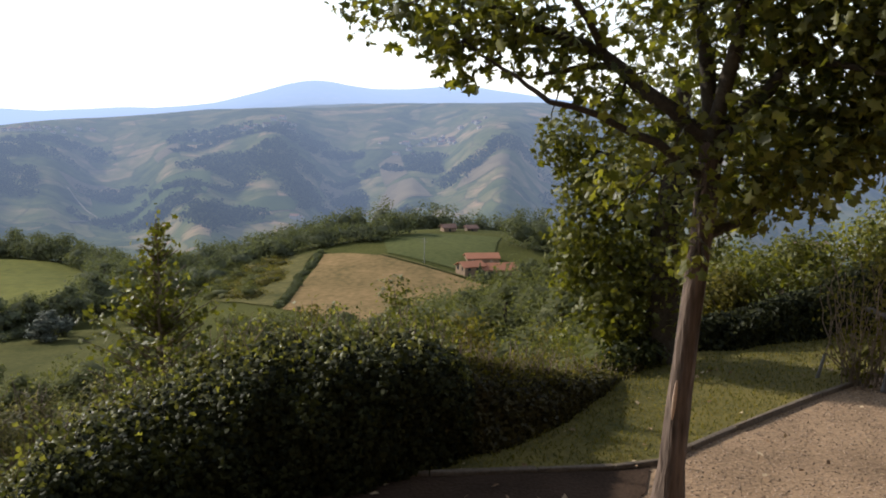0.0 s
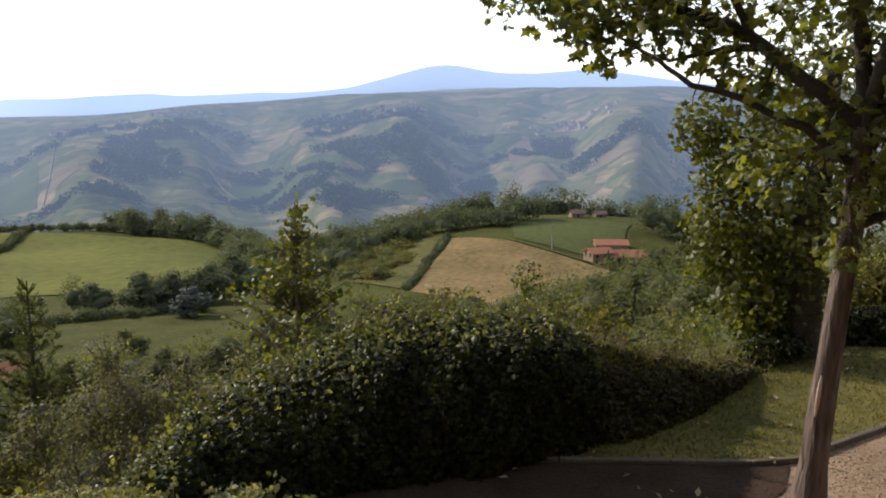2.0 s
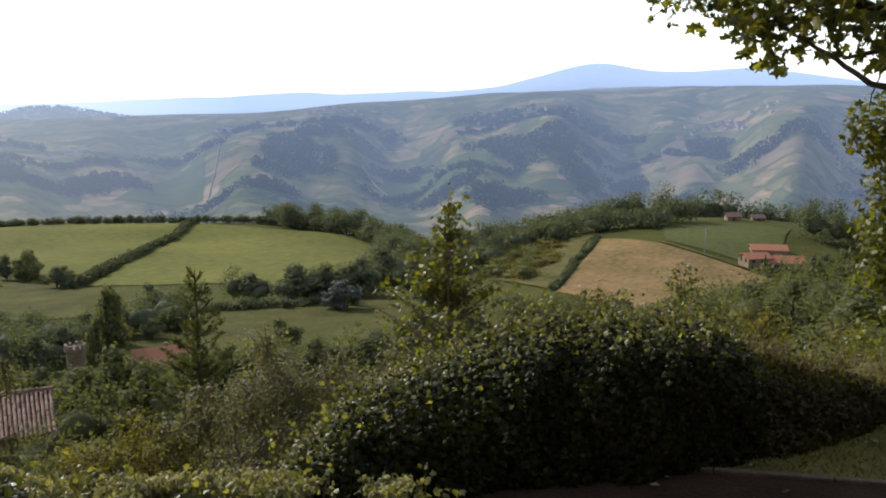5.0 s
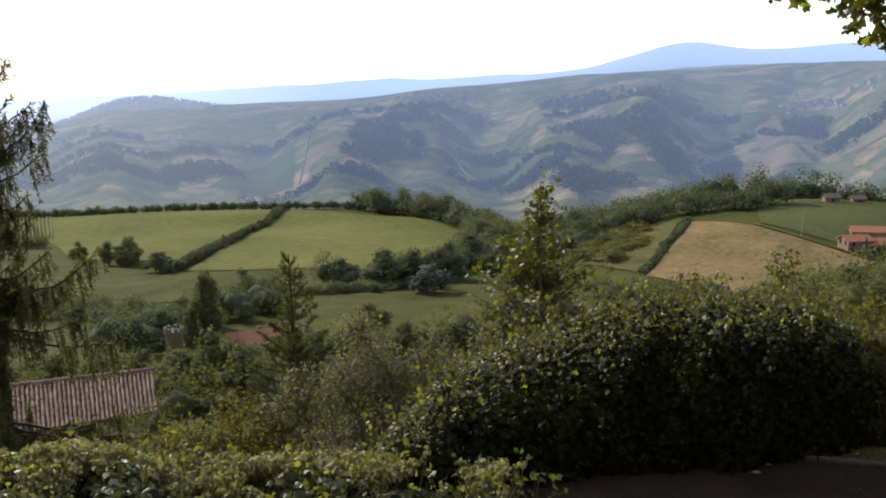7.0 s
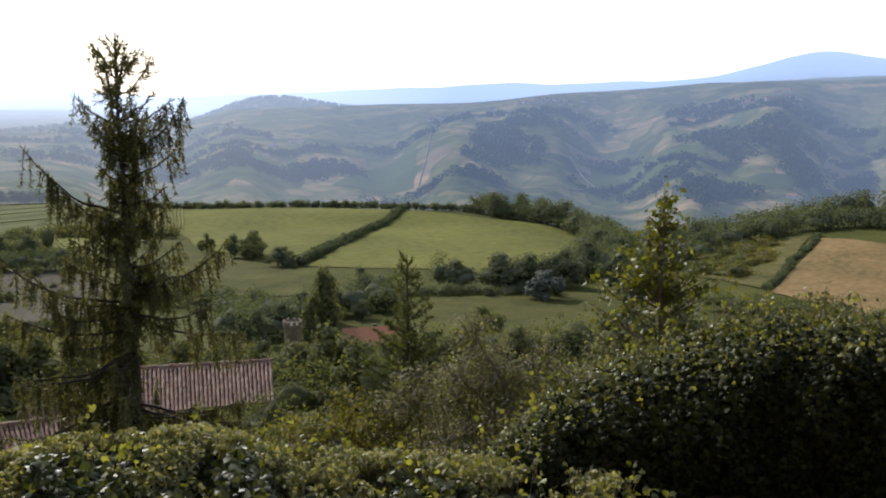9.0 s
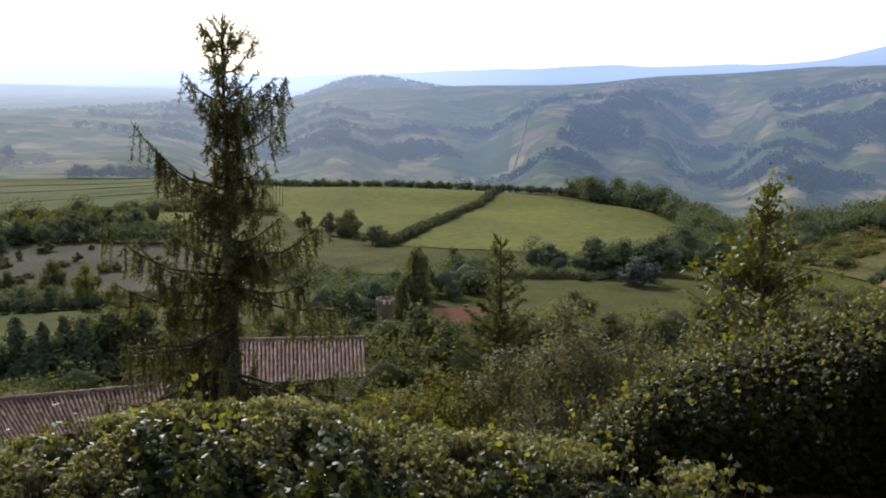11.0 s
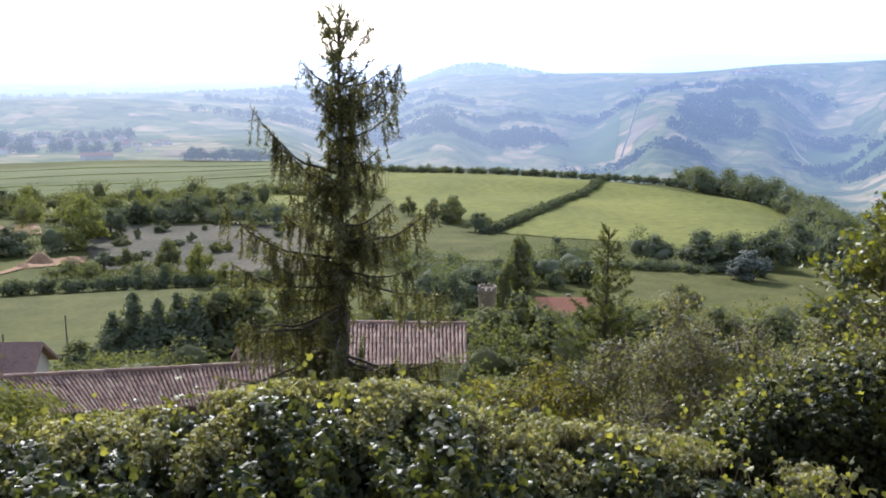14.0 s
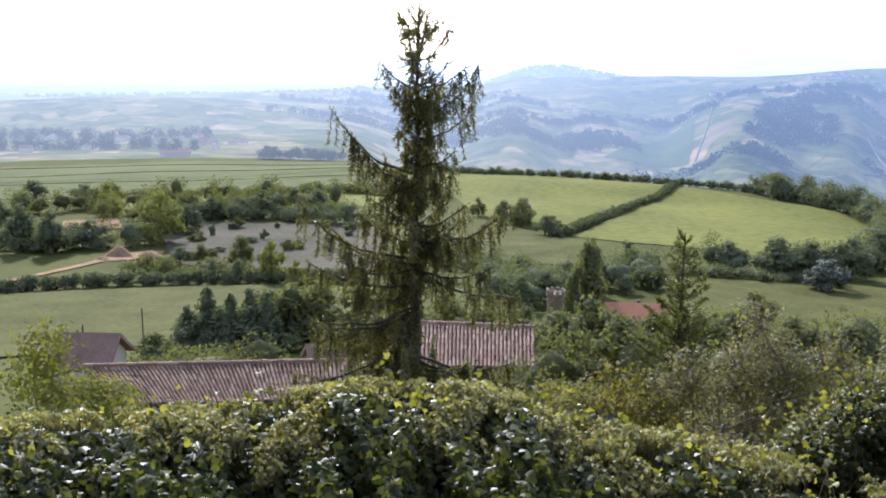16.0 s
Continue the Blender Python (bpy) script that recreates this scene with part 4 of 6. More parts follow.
# ---- spruce and young fir ----
def conifer(name, label, az, r, tip_z, foot_z, reach, whorl, per, seed, droop, needle, material, density=1.0, arms=(), vary=(0.45, 1.2)):
    """A conifer: straight trunk, whorls of branches that sag and turn up at the tips, hanging twigs clad in needles."""
    rng = np.random.default_rng(seed)
    o, ri, aw, up = screen(az, r, 0.0)
    base, tip = o + up * foot_z, o + up * tip_z
    n = 16
    root = new(name)
    root.location = base
    trunk = bend(base, tip, n, wander=0.006, rng=rng)
    piece("trunk", tubes_mesh("trunk", [(trunk - base, np.linspace(0.02 + 0.012 * (tip_z - foot_z), 0.006, n))], BARK_DARK, 9), root)
    twigs, branches = [], []
    def clad(line, fat):
        twigs.append((line, fat))
    def branch(h, a, length, rise, lift):
        p0 = tip - up * h
        out = ri * math.cos(a) + aw * math.sin(a)
        s = np.linspace(0, 1, 9)[:, None]
        line = p0 + out * length * s + up * (rise * s - 0.5 * droop * length * np.sin(np.pi * s * 0.9) + lift * s ** 3)
        line += np.cumsum(rng.normal(size=line.shape), 0) * 0.006 * (1 + 1.6 * length)
        branches.append((line, np.linspace(0.006 + 0.012 * length, 0.003, 9)))
        clad(line[5:], 0.8)
        for j in range(int((6 + 46 * length) * density * (0.5 if h < 0.75 else 1.0))):
            f = rng.uniform(0.06, 1.0)
            q = line[min(8, int(f * 8))] + (line[min(8, int(f * 8) + 1)] - line[min(8, int(f * 8))]) * rng.random()
            side = np.cross(out, up) * rng.choice([-1, 1]) * rng.uniform(0.0, 0.08) * (1.2 - f)
            hang = (0.10 + 0.36 * rng.random() ** 1.4) * min(1.0, 0.35 + length) * (0.4 + droop * 2.2)
            e = q + side + out * rng.uniform(-0.02, 0.07) - up * hang * (1 if droop > 0.1 else -0.2)
            if h < 0.75:
                e = q + side * 1.5 + out * 0.09 + up * rng.uniform(-0.06, 0.10)
            clad(bend(q, e, 4, rng=rng), 1.0)
    if droop > 0.1:
        for k in range(90):
            q = tip - up * rng.uniform(0.35, 4.2)
            a = rng.uniform(0, 2 * np.pi)
            e = q + (ri * math.cos(a) + aw * math.sin(a)) * rng.uniform(0.06, 0.15) - up * rng.uniform(0.05, 0.2)
            clad(bend(q, e, 4, rng=rng), 1.0)
    h = 0.30
    while h < tip_z - foot_z - 0.35:
        L = float(np.interp(h, *reach))
        a0 = rng.uniform(0, 2 * np.pi)
        near = per if h > 1.3 else min(4, per)
        for k in range(near):
            a = a0 + 2 * np.pi * k / near + rng.normal() * 0.25
            if droop > 0.1 and 2.6 < h < 3.35 and math.cos(a) > 0.1:
                continue
            near_top = max(0.0, 1 - h / 0.9)
            branch(h + rng.normal() * 0.03, a, L * rng.uniform(*vary), (0.42 if h < 2.3 or droop < 0.1 else 0.0) * L + 0.4 * near_top * L, (0.12 + 0.4 * near_top) * L)
        h += whorl * rng.uniform(0.8, 1.2) * (0.62 if droop > 0.1 and h < 1.0 else 1.0)
    for h, a, L, rise, lift in arms:
        branch(h, a, L, rise, lift)
    for k in range(7):
        a = rng.uniform(0, 2 * np.pi)
        p0 = tip - up * rng.uniform(0.10, 0.3)
        clad(bend(p0, p0 + (ri * math.cos(a) + aw * math.sin(a)) * 0.09 + up * 0.13, 4, rng=rng), 0.5)
    clad(bend(tip - up * 0.34, tip - up * 0.12, 5, rng=rng), 0.5)
    for p, q in branches:
        piece("branch", tubes_mesh("branch", [(p - base, q)], BARK_DARK, 5), root)
    P, D, U = [], [], []
    lines = []
    for line, fat in twigs:
        lines.append((line - base, np.linspace(0.004, 0.002, len(line))))
        length = np.linalg.norm(line[-1] - line[0])
        k = int((11 + 190 * length) * density)
        s = rng.random(k) * (len(line) - 1)
        i = s.astype(int)
        p = line[i] + (line[np.minimum(i + 1, len(line) - 1)] - line[i]) * (s - i)[:, None]
        t = unit(line[-1] - line[0])
        w = unit(rng.normal(size=(k, 3)))
        P.append(p)
        U.append(t * 0.75 + w * 0.8 * fat)
        D.append(rng.normal(size=(k, 3)))
    piece("twig_growth", tubes_mesh("twig_growth", lines, BARK_DARK, 3), root, kind="stuff")
    p, u = np.concatenate(P), np.concatenate(U)
    piece("needles", leaf_mesh("needles", p - base, np.concatenate(D), needle, material, NEEDLE_SHAPE, 0, along=u, rng=rng), root, kind="stuff")
    return tagged(root, label, "tree")


conifer("spruce_tree", "tall thin spruce with drooping needle-clad branches", 49.2, 8.5, 2.44, ground_z(49.2, 8.5), ([0.2, 0.5, 0.75, 1.0, 1.3, 1.8, 2.3, 2.8, 3.1, 3.5, 5], [0.14, 0.32, 0.36, 0.30, 0.26, 0.44, 0.58, 0.66, 0.9, 1.0, 1.0]),
        0.20, 5, 31, 0.20, 0.045, NEEDLE, 0.86, arms=((1.52, math.pi, 0.80, 0.42, 0.2), (1.08, 0.0, 0.57, 0.38, 0.14), (1.2, 0.1, 0.5, 0.25, 0.1), (1.62, math.pi + 0.2, 0.6, 0.3, 0.1), (2.3, math.pi, 1.05, 0.42, 0.14), (2.35, math.pi - 0.25, 0.95, 0.3, 0.1), (2.15, 0.0, 0.9, 0.3, 0.1), (2.2, 0.3, 0.8, 0.2, 0.1), (2.55, math.pi, 1.05, 0.2, 0.05), (2.4, 0.05, 1.05, -0.25, 0.0), (2.75, math.pi + 0.2, 0.95, -0.1, 0.05), (3.1, math.pi, 1.0, -0.3, 0.0), (2.85, math.pi + 0.35, 1.0, -0.05, 0.0), (2.95, math.pi - 0.4, 1.05, -0.1, 0.0), (3.2, math.pi + 0.5, 1.1, -0.1, 0.0), (3.3, math.pi - 0.2, 1.15, -0.12, 0.0), (3.4, math.pi + 0.15, 1.15, -0.1, 0.0), (3.5, math.pi - 0.5, 1.1, -0.1, 0.0), (3.45, 0.1, 0.95, -0.2, 0.0), (3.6, 0.4, 0.9, -0.2, 0.0), (3.25, 0.0, 1.0, -0.08, 0.0), (3.3, -0.35, 0.95, -0.1, 0.0), (3.3, 0.35, 0.95, -0.1, 0.0)))
conifer("fir_tree", "small green fir with a bare leader on the slope", 32.4, 12.3, -0.26, ground_z(32.4, 12.3), ([0.2, 0.5, 0.9, 1.4, 2.0, 3.5], [0.08, 0.20, 0.36, 0.52, 0.62, 0.75]), 0.16, 6, 33, 0.03, 0.055, YOUNG_NEEDLE, 0.7, vary=(0.45, 1.05))


# ---- ivy flower heads on the mound, and the wire fence behind it ----
def flower_heads():
    rng = np.random.default_rng(91)
    pts, nrm = [], []
    lines = []
    for k in range(4600):
        a = rng.uniform(20, 80)
        s = rng.random()
        if bumps(a * 0.09, s, 0.13, 5.0) < -0.05:
            continue
        q = 3.75 + 0.75 * s
        z = np.interp(a, [12, 16, 20, 26, 30, 34, 40, 45, 49, 55, 63, 70, 80], [-0.12, 0.02, 0.17, 0.20, 0.22, 0.24, 0.28, 0.42, 0.47, 0.46, 0.38, 0.42, 0.46]) + 0.03 - 0.35 * abs(s - 0.55) ** 1.5
        x, y = at(a, q)
        c = np.array([x, y, z + 0.05 * rng.random()])
        n = rng.integers(7, 16)
        d = unit(rng.normal(size=(n, 3)) + np.array([0, 0, 0.7]))
        pts.append(c + d * rng.uniform(0.015, 0.04))
        nrm.append(d)
        lines.append((np.array([c - np.array([0, 0, 0.09]), c]), [0.003, 0.002]))
    ob = new("ivy_flowers")
    piece("stalk_growth", tubes_mesh("stalk_growth", lines, TWIG, 3), ob, kind="stuff")
    piece("flower_growth", leaf_mesh("flower_growth", np.concatenate(pts), np.concatenate(nrm), 0.026, leafy("ivy_flower", (0.16, 0.16, 0.07), (0.42, 0.38, 0.22), rough=0.6, translucent=0.3, spec=0.2), LEAF, 0.5, rng=rng), ob, kind="stuff")
    tagged(ob, "pale grey-green ivy flower heads over the mound", "flowers")


flower_heads()


def wire_fence():
    """Chain-link: slanting wires both ways between two posts."""
    root = new("wire_fence")
    n = 60
    wires = []
    for k in range(-14, n):
        for s in (-1, 1):
            p = []
            for t in np.linspace(0, 1, 8):
                u = (k + 14 * (t if s > 0 else 1 - t)) / n
                if 0 <= u <= 1:
                    a, q = 24 + 13 * u, 5.3 + 0.1 * u
                    x, y = at(a, q)
                    p.append((x, y, -0.75 + 0.65 * t - 0.1 * u))
            if len(p) > 2:
                wires.append((np.array(p), [0.0014] * len(p)))
    GALV = surface("galvanised_wire", (0.30, 0.30, 0.29), (0.5, 0.5, 0.48), rough=0.45, scale=8, fine=60, bump=0)
    piece("mesh_wire", tubes_mesh("mesh_wire", wires, GALV, 3, 0), root, kind="stuff")
    for a in (23.5, 37.5):
        x, y = at(a, 5.48)
        g = ground_z(a, 5.48)
        piece("post", tubes_mesh("post", [(np.array([(x, y, g - 0.1), (x, y, 0.12 - 0.25 * (a - 23) / 17)]), [0.02, 0.02])], STEEL, 8, 0), root)
    tagged(root, "rusty galvanised chain-link fence in the shrubs", "fence")


wire_fence()

# ---- fields of the valley ----
def field(name, corners, material, label, category, lift=0.25, n=(34, 34)):
    """A field with four corners (bearing, distance), laid over the land with a wavering edge."""
    c = [np.array(at(*q)) for q in corners]
    s, t = np.linspace(0, 1, n[0])[:, None], np.linspace(0, 1, n[1])[None]
    s2 = np.clip(s + 0.012 * np.sin(t * 9 + s * 3), 0, 1)[..., None]
    t2 = np.clip(t + 0.012 * np.sin(s * 8 + 1), 0, 1)[..., None]
    xy = (c[0] * (1 - s2) + c[1] * s2) * (1 - t2) + (c[3] * (1 - s2) + c[2] * s2) * t2
    z = height(xy[..., 0], xy[..., 1]) + lift
    v = np.concatenate([xy, z[..., None]], -1).reshape(-1, 3)
    i = np.arange(n[0] * n[1]).reshape(n)
    f = np.stack([i[:-1, :-1], i[:-1, 1:], i[1:, 1:], i[1:, :-1]], -1).reshape(-1, 4)
    me = mesh_of(name, v, f, material, smooth=True)
    if sum(p.normal.z for p in me.polygons) < 0:
        me.flip_normals()
    return tagged(piece(name, me), label, category, kind="structure")


VINE_GREEN = surface("vine_rows", (0.06, 0.07, 0.026), (0.115, 0.122, 0.045), rough=0.9, scale=0.03, fine=0.6, bump=0.2, spec=0.03)
GREY_SLOPE = surface("grey_scrub_slope", (0.036, 0.036, 0.024), (0.115, 0.098, 0.072), rough=0.95, scale=0.05, fine=0.8, bump=0.2, spec=0.03)
field("dry_field", [(7.3, 280), (3.9, 268), (-2.9, 236), (10.0, 213)], STUBBLE, "dry golden hay field on the spur", "field")
field("dry_field", [(10.0, 213), (-2.9, 237), (-0.6, 205), (4, 190)], STUBBLE, "dry golden hay field sloping to the scrub", "field")
field("scrubby_slope", [(11.6, 290), (7.9, 286), (10.4, 217), (14.2, 236)], SCRUB_FIELD, "olive scrubby slope with dry patches", "slope")
field("vineyard", [(3.7, 300), (-3.6, 296), (-2.6, 246), (3.5, 271)], VINE_GREEN, "green vineyard plot beside the farmhouse", "vineyard", 0.2)
field("meadow", [(32.2, 462), (20.8, 404), (22.0, 236), (38.3, 272)], MEADOW, "bright green meadow on the hillside", "meadow")
field("meadow", [(46.5, 520), (32.4, 463), (38.4, 276), (44.6, 330)], MEADOW, "bright green upper meadow behind a hedgerow", "meadow")
field("meadow", [(45.5, 322), (39.0, 272), (38.0, 212), (46.5, 215)], PASTURE, "darker green lower meadow", "meadow")
field("pasture", [(32, 208), (16.5, 215), (17.0, 118), (34, 120)], PASTURE, "pale green pasture in the valley", "pasture")
field("pasture", [(74, 188), (53, 178), (52, 105), (76, 112)], PASTURE, "green pasture beyond the tiled roofs", "pasture")
field("grey_slope", [(64, 298), (50, 290), (50, 198), (62.2, 208)], GREY_SLOPE, "grey-brown bare scrub slope", "slope")
field("vineyard", [(82, 636), (47, 636), (47, 540), (82, 530)], VINE_GREEN, "green vineyard strip on the plateau", "vineyard", 0.2)
VINE_DEEP = surface("vine_rows_deep", (0.06, 0.072, 0.028), (0.12, 0.13, 0.05), rough=0.9, scale=0.04, fine=0.8, bump=0.2, spec=0.02)
field("vineyard", [(82, 528), (47, 537), (47, 500), (82, 488)], VINE_DEEP, "deeper green vineyard strip on the plateau", "vineyard", 0.2)
field("vineyard", [(82, 486), (47, 498), (47, 480), (82, 462)], VINE_GREEN, "pale green vineyard strip on the plateau", "vineyard", 0.2)
field("vineyard", [(82, 460), (47, 477), (47, 440), (82, 425)], VINE_DEEP, "vineyard strip above the bushes", "vineyard", 0.2)
field("meadow", [(66, 408), (47.5, 425), (48.5, 340), (65, 345)], MEADOW, "light green strip of meadow", "meadow", 0.2)
field("bare_earth", [(68.6, 312), (65.6, 312), (65.4, 288), (68.8, 284)], EARTH, "pale sandy yard of bare earth", "earth", 0.4, (12, 12))
field("bare_earth", [(66.4, 236), (63.0, 236), (63.4, 225), (66.3, 224)], EARTH, "orange bare earth bank", "earth", 0.2, (12, 12))
field("track", [(74, 197), (66.8, 227), (66.4, 224.5), (74, 194)], EARTH, "sandy farm track along the hedge", "track", 0.25, (30, 6))
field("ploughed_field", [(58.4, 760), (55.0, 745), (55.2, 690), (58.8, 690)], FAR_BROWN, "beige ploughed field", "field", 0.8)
field("track", [(3.9, 270.4), (-2.9, 238.4), (-2.9, 237), (3.9, 269)], SCRUB_FIELD, "pale farm lane beside the hay field", "track", 0.4, (30, 5))

# rows of vines, ridge by ridge
def vine_rows(label, az0, az1, r0, r1, count, across, fat=0.4):
    lines = []
    for k in range(count):
        q = (k + 0.5) / count
        if across:
            p = [(az0 + (az1 - az0) * s, r0 + (r1 - r0) * q) for s in np.linspace(0, 1, 24)]
        else:
            p = [(az0 + (az1 - az0) * q, r0 + (r1 - r0) * s) for s in np.linspace(0, 1, 14)]
        xy = np.array([at(*w) for w in p])
        lines.append((np.column_stack([xy, height(xy[:, 0], xy[:, 1]) + 0.2 + fat * 0.6]), np.full(len(p), fat)))
    ob = piece("vine_rows", tubes_mesh("vine_rows", lines, WOOD_PALE, 5, 0.25))
    return tagged(ob, label, "vines", kind="stuff")


vine_rows("rows of pale vines beside the meadow", 45.2, 48.4, 410, 520, 16, False)
vine_rows("long rows of vines on the plateau", 80, 47.5, 470, 610, 3, True, 0.24)


# ---- far trees: one of each look, then copies ----
def crown_blobs(kind, rng):
    if kind == "poplar":
        return [(rng.normal() * 0.05, rng.normal() * 0.05, h, 0.20 * (1 - abs(h - 0.5)), 0.20 * (1 - abs(h - 0.5)), 0.14) for h in np.linspace(0.15, 0.9, 9)]
    if kind == "conifer":
        return [(0, 0, h, 0.42 * (1 - h) + 0.04, 0.42 * (1 - h) + 0.04, 0.09) for h in np.linspace(0.06, 0.95, 12)]
    b = []
    for k in range(18):
        a, d = rng.uniform(0, 2 * np.pi), 0.32 * np.sqrt(rng.random())
        q = rng.uniform(0.09, 0.21)
        b.append((d * math.cos(a), d * math.sin(a), 0.13 + 0.66 * rng.random() * (1 - d), q, q, q * 0.85))
    b.append((0, 0, 0.80, 0.17, 0.17, 0.16))
    return b


TREE_LOOKS = {}


def far_tree(kind, material, label, az, r, high, wide, group, sink=0.0):
    x, y = at(az, r)
    z = ground_z(az, r) - sink
    key = (kind, material.name, label, int(r * 7 + az * 13) % 3)
    m = Matrix.Translation((x, y, z)) @ Matrix.Rotation((az * 37.7) % 6.28, 4, "Z")
    wide = wide * (1.2 if kind == "broad" else 1.0)
    stretch = Matrix.Diagonal((wide, wide, high, 1))
    if key in TREE_LOOKS:
        ob, s0 = TREE_LOOKS[key]
        return copy_thing(ob, m @ Matrix.Diagonal((wide / s0[0], wide / s0[0], high / s0[1], 1)))
    rng = np.random.default_rng(len(TREE_LOOKS) + 100)
    root = new("tree")
    trunk = bend((0, 0, -0.03), (0, 0, 0.7), 6, rng=rng)
    piece("trunk", tubes_mesh("trunk", [(trunk, np.linspace(0.035, 0.012, 6))], BARK_DARK, 6), root)
    for k in range(3):
        a = k * 2.1 + rng.random()
        piece("limb", tubes_mesh("limb", [(bend((0, 0, 0.22 + 0.08 * k), (0.22 * math.cos(a), 0.22 * math.sin(a), 0.5 + 0.08 * k), 5, rng=rng), np.linspace(0.016, 0.006, 5))], BARK_DARK, 5), root)
    lumps = crown_blobs(kind, rng)
    p, d = blob_points(lumps, 2100, rng, 0.45)
    p[:, 2] = np.maximum(p[:, 2], 0.01)
    piece("crown", crown_mesh("crown", p, d + np.array([0, 0, 0.5]), 0.064, material, lumps, rng), root, kind="stuff")
    root.matrix_basis = m @ stretch
    TREE_LOOKS[key] = (root, (wide, high))
    return tagged(root, label, "tree", group)


VALLEY = [(37.3, 168, 9.8, 6.1), (34.8, 190, 9.6, 6.3), (38.4, 167, 6.7, 6.0), (39.7, 151, 6.5, 6.4), (41.3, 144, 6.2, 5.2), (33.2, 183, 5.1, 6.6), (34.7, 170, 4.2, 4.1), (28.8, 218, 7.6, 9.9),
          (26.1, 215, 9.8, 12.3), (24.2, 216, 9.4, 8.1), (22.1, 221, 10.3, 10.0), (20.7, 243, 10.5, 12.5), (39.8, 273, 6.7, 7.4), (20.1, 282, 9.5, 15.3), (18.7, 215, 10.5, 10.3),
          (20.8, 241, 7.4, 8.7), (17.6, 189, 10.4, 8.0), (42.4, 302, 8.0, 7.3), (41.2, 304, 9.0, 9.0)]
for q in VALLEY:
    far_tree("broad", WOOD_DARK, "dark green broadleaf tree in the valley", *q, "valley trees")
far_tree("broad", surface("grey_foliage", (0.05, 0.057, 0.042), (0.105, 0.115, 0.082), rough=0.8, scale=0.3, fine=3, bump=0, island=0.6), "round grey-green willow in the pasture", 23.3, 200, 7.1, 9.6, "")
PASTURE_TREES = [(27.1, 141, 6.3, 6.4), (24.9, 134, 3.7, 4.4), (22.0, 137, 2.7, 4.5), (22.6, 205, 5.0, 3.0), (-6.6, 242, 8.9, 8.8), (-8.7, 263, 9.7, 9.5), (-5.1, 228, 3.5, 4.1), (-2.4, 225, 2.8, 3.4),
                 (41.3, 295, 9.0, 7.9), (39.4, 285, 5.3, 6.9), (44.0, 318, 7.0, 6.0)]
for q in PASTURE_TREES:
    far_tree("broad", WOOD_MID, "small green tree standing in the fields", *q, "field trees")
PLATEAU = [(58.8, 184, 5.1, 4.2), (60.3, 186, 5.1, 3.6), (57.3, 304, 9.3, 11.9), (62.5, 271, 9.0, 7.4), (69.3, 242, 11.9, 9.0), (70.9, 251, 13.1, 10.8), (69.1, 246, 7.5, 12.9), (67.2, 250, 8.0, 11.8),
           (70.0, 377, 10.2, 12.5), (67.3, 354, 9.4, 11.7), (62.2, 214, 4.7, 7.0), (53.9, 313, 9.5, 11.3), (55.3, 325, 8.4, 9.8), (61.7, 277, 8.5, 10.0), (58.7, 304, 7.5, 9.2), (72, 300, 11, 11), (60.2, 300, 8, 9)]
for q in PLATEAU:
    far_tree("broad", WOOD_DARK, "dark green tree on the far bank", *q, "far bank trees")
for q in [(63.2, 252, 15.0, 14.0), (66.1, 325, 12.0, 9.8), (60.0, 326, 8.4, 4.7), (56.8, 182, 9.2, 6.0), (55.3, 175, 5.5, 4.8), (58.0, 318, 9, 6), (63.2, 330, 8, 6)]:
    far_tree("broad", WOOD_PALE, "pale yellow-green tree on the far bank", *q, "pale far bank trees")
for q in [(58.6, 206, 8.2, 6.4), (61.0, 209, 6.0, 4.6), (57.0, 204, 5.5, 5.0)]:
    far_tree("broad", WOOD_MID, "bushy tree at the foot of the grey slope", *q, "grey slope trees")
SCRUB_RNG = np.random.default_rng(12)
for k in range(26):
    q = (SCRUB_RNG.uniform(51, 62.5), SCRUB_RNG.uniform(218, 286), SCRUB_RNG.uniform(1.4, 3.6), SCRUB_RNG.uniform(2.2, 4.6))
    far_tree("broad", (WOOD_DARK, WOOD_MID)[k % 2], "low bush scattered on the grey slope", *q, "slope bushes")
for q in [(36.8, 122, 12.6, 9.5), (37.95, 120, 9.4, 5.4)]:
    far_tree("poplar", WOOD_MID, "tall slim poplar beside the red-roofed house", *q, "poplars")
for q in [(60.8, 92, 7.2, 7.6), (59.4, 91, 6.4, 6.4), (58.2, 92, 6.8, 6.8), (62.0, 92, 5.2, 7.0), (57.2, 91, 6.4, 7), (60.0, 89, 5.0, 7)]:
    far_tree("conifer", WOOD_DARK, "dense dark conifer behind the long roof", *q, "dark conifers")
for q in [(61.2, 90, 5.0, 5.0), (59.8, 90, 5.2, 5.0), (58.4, 90, 5.4, 5.0)]:
    far_tree("broad", WOOD_DARK, "dense dark tree among the conifers", *q, "dark trees among the conifers")
for q in [(57.0, 95, 7.0, 7.0), (55.6, 93, 7.6, 8.0), (53.8, 95, 7.6, 8.0), (51.5, 92, 7.4, 8.0), (49.4, 92, 7.0, 7.0), (64.0, 85, 3.6, 5.0)]:
    far_tree("broad", WOOD_MID, "leafy green tree behind the tiled roofs", *q, "trees behind the roofs")
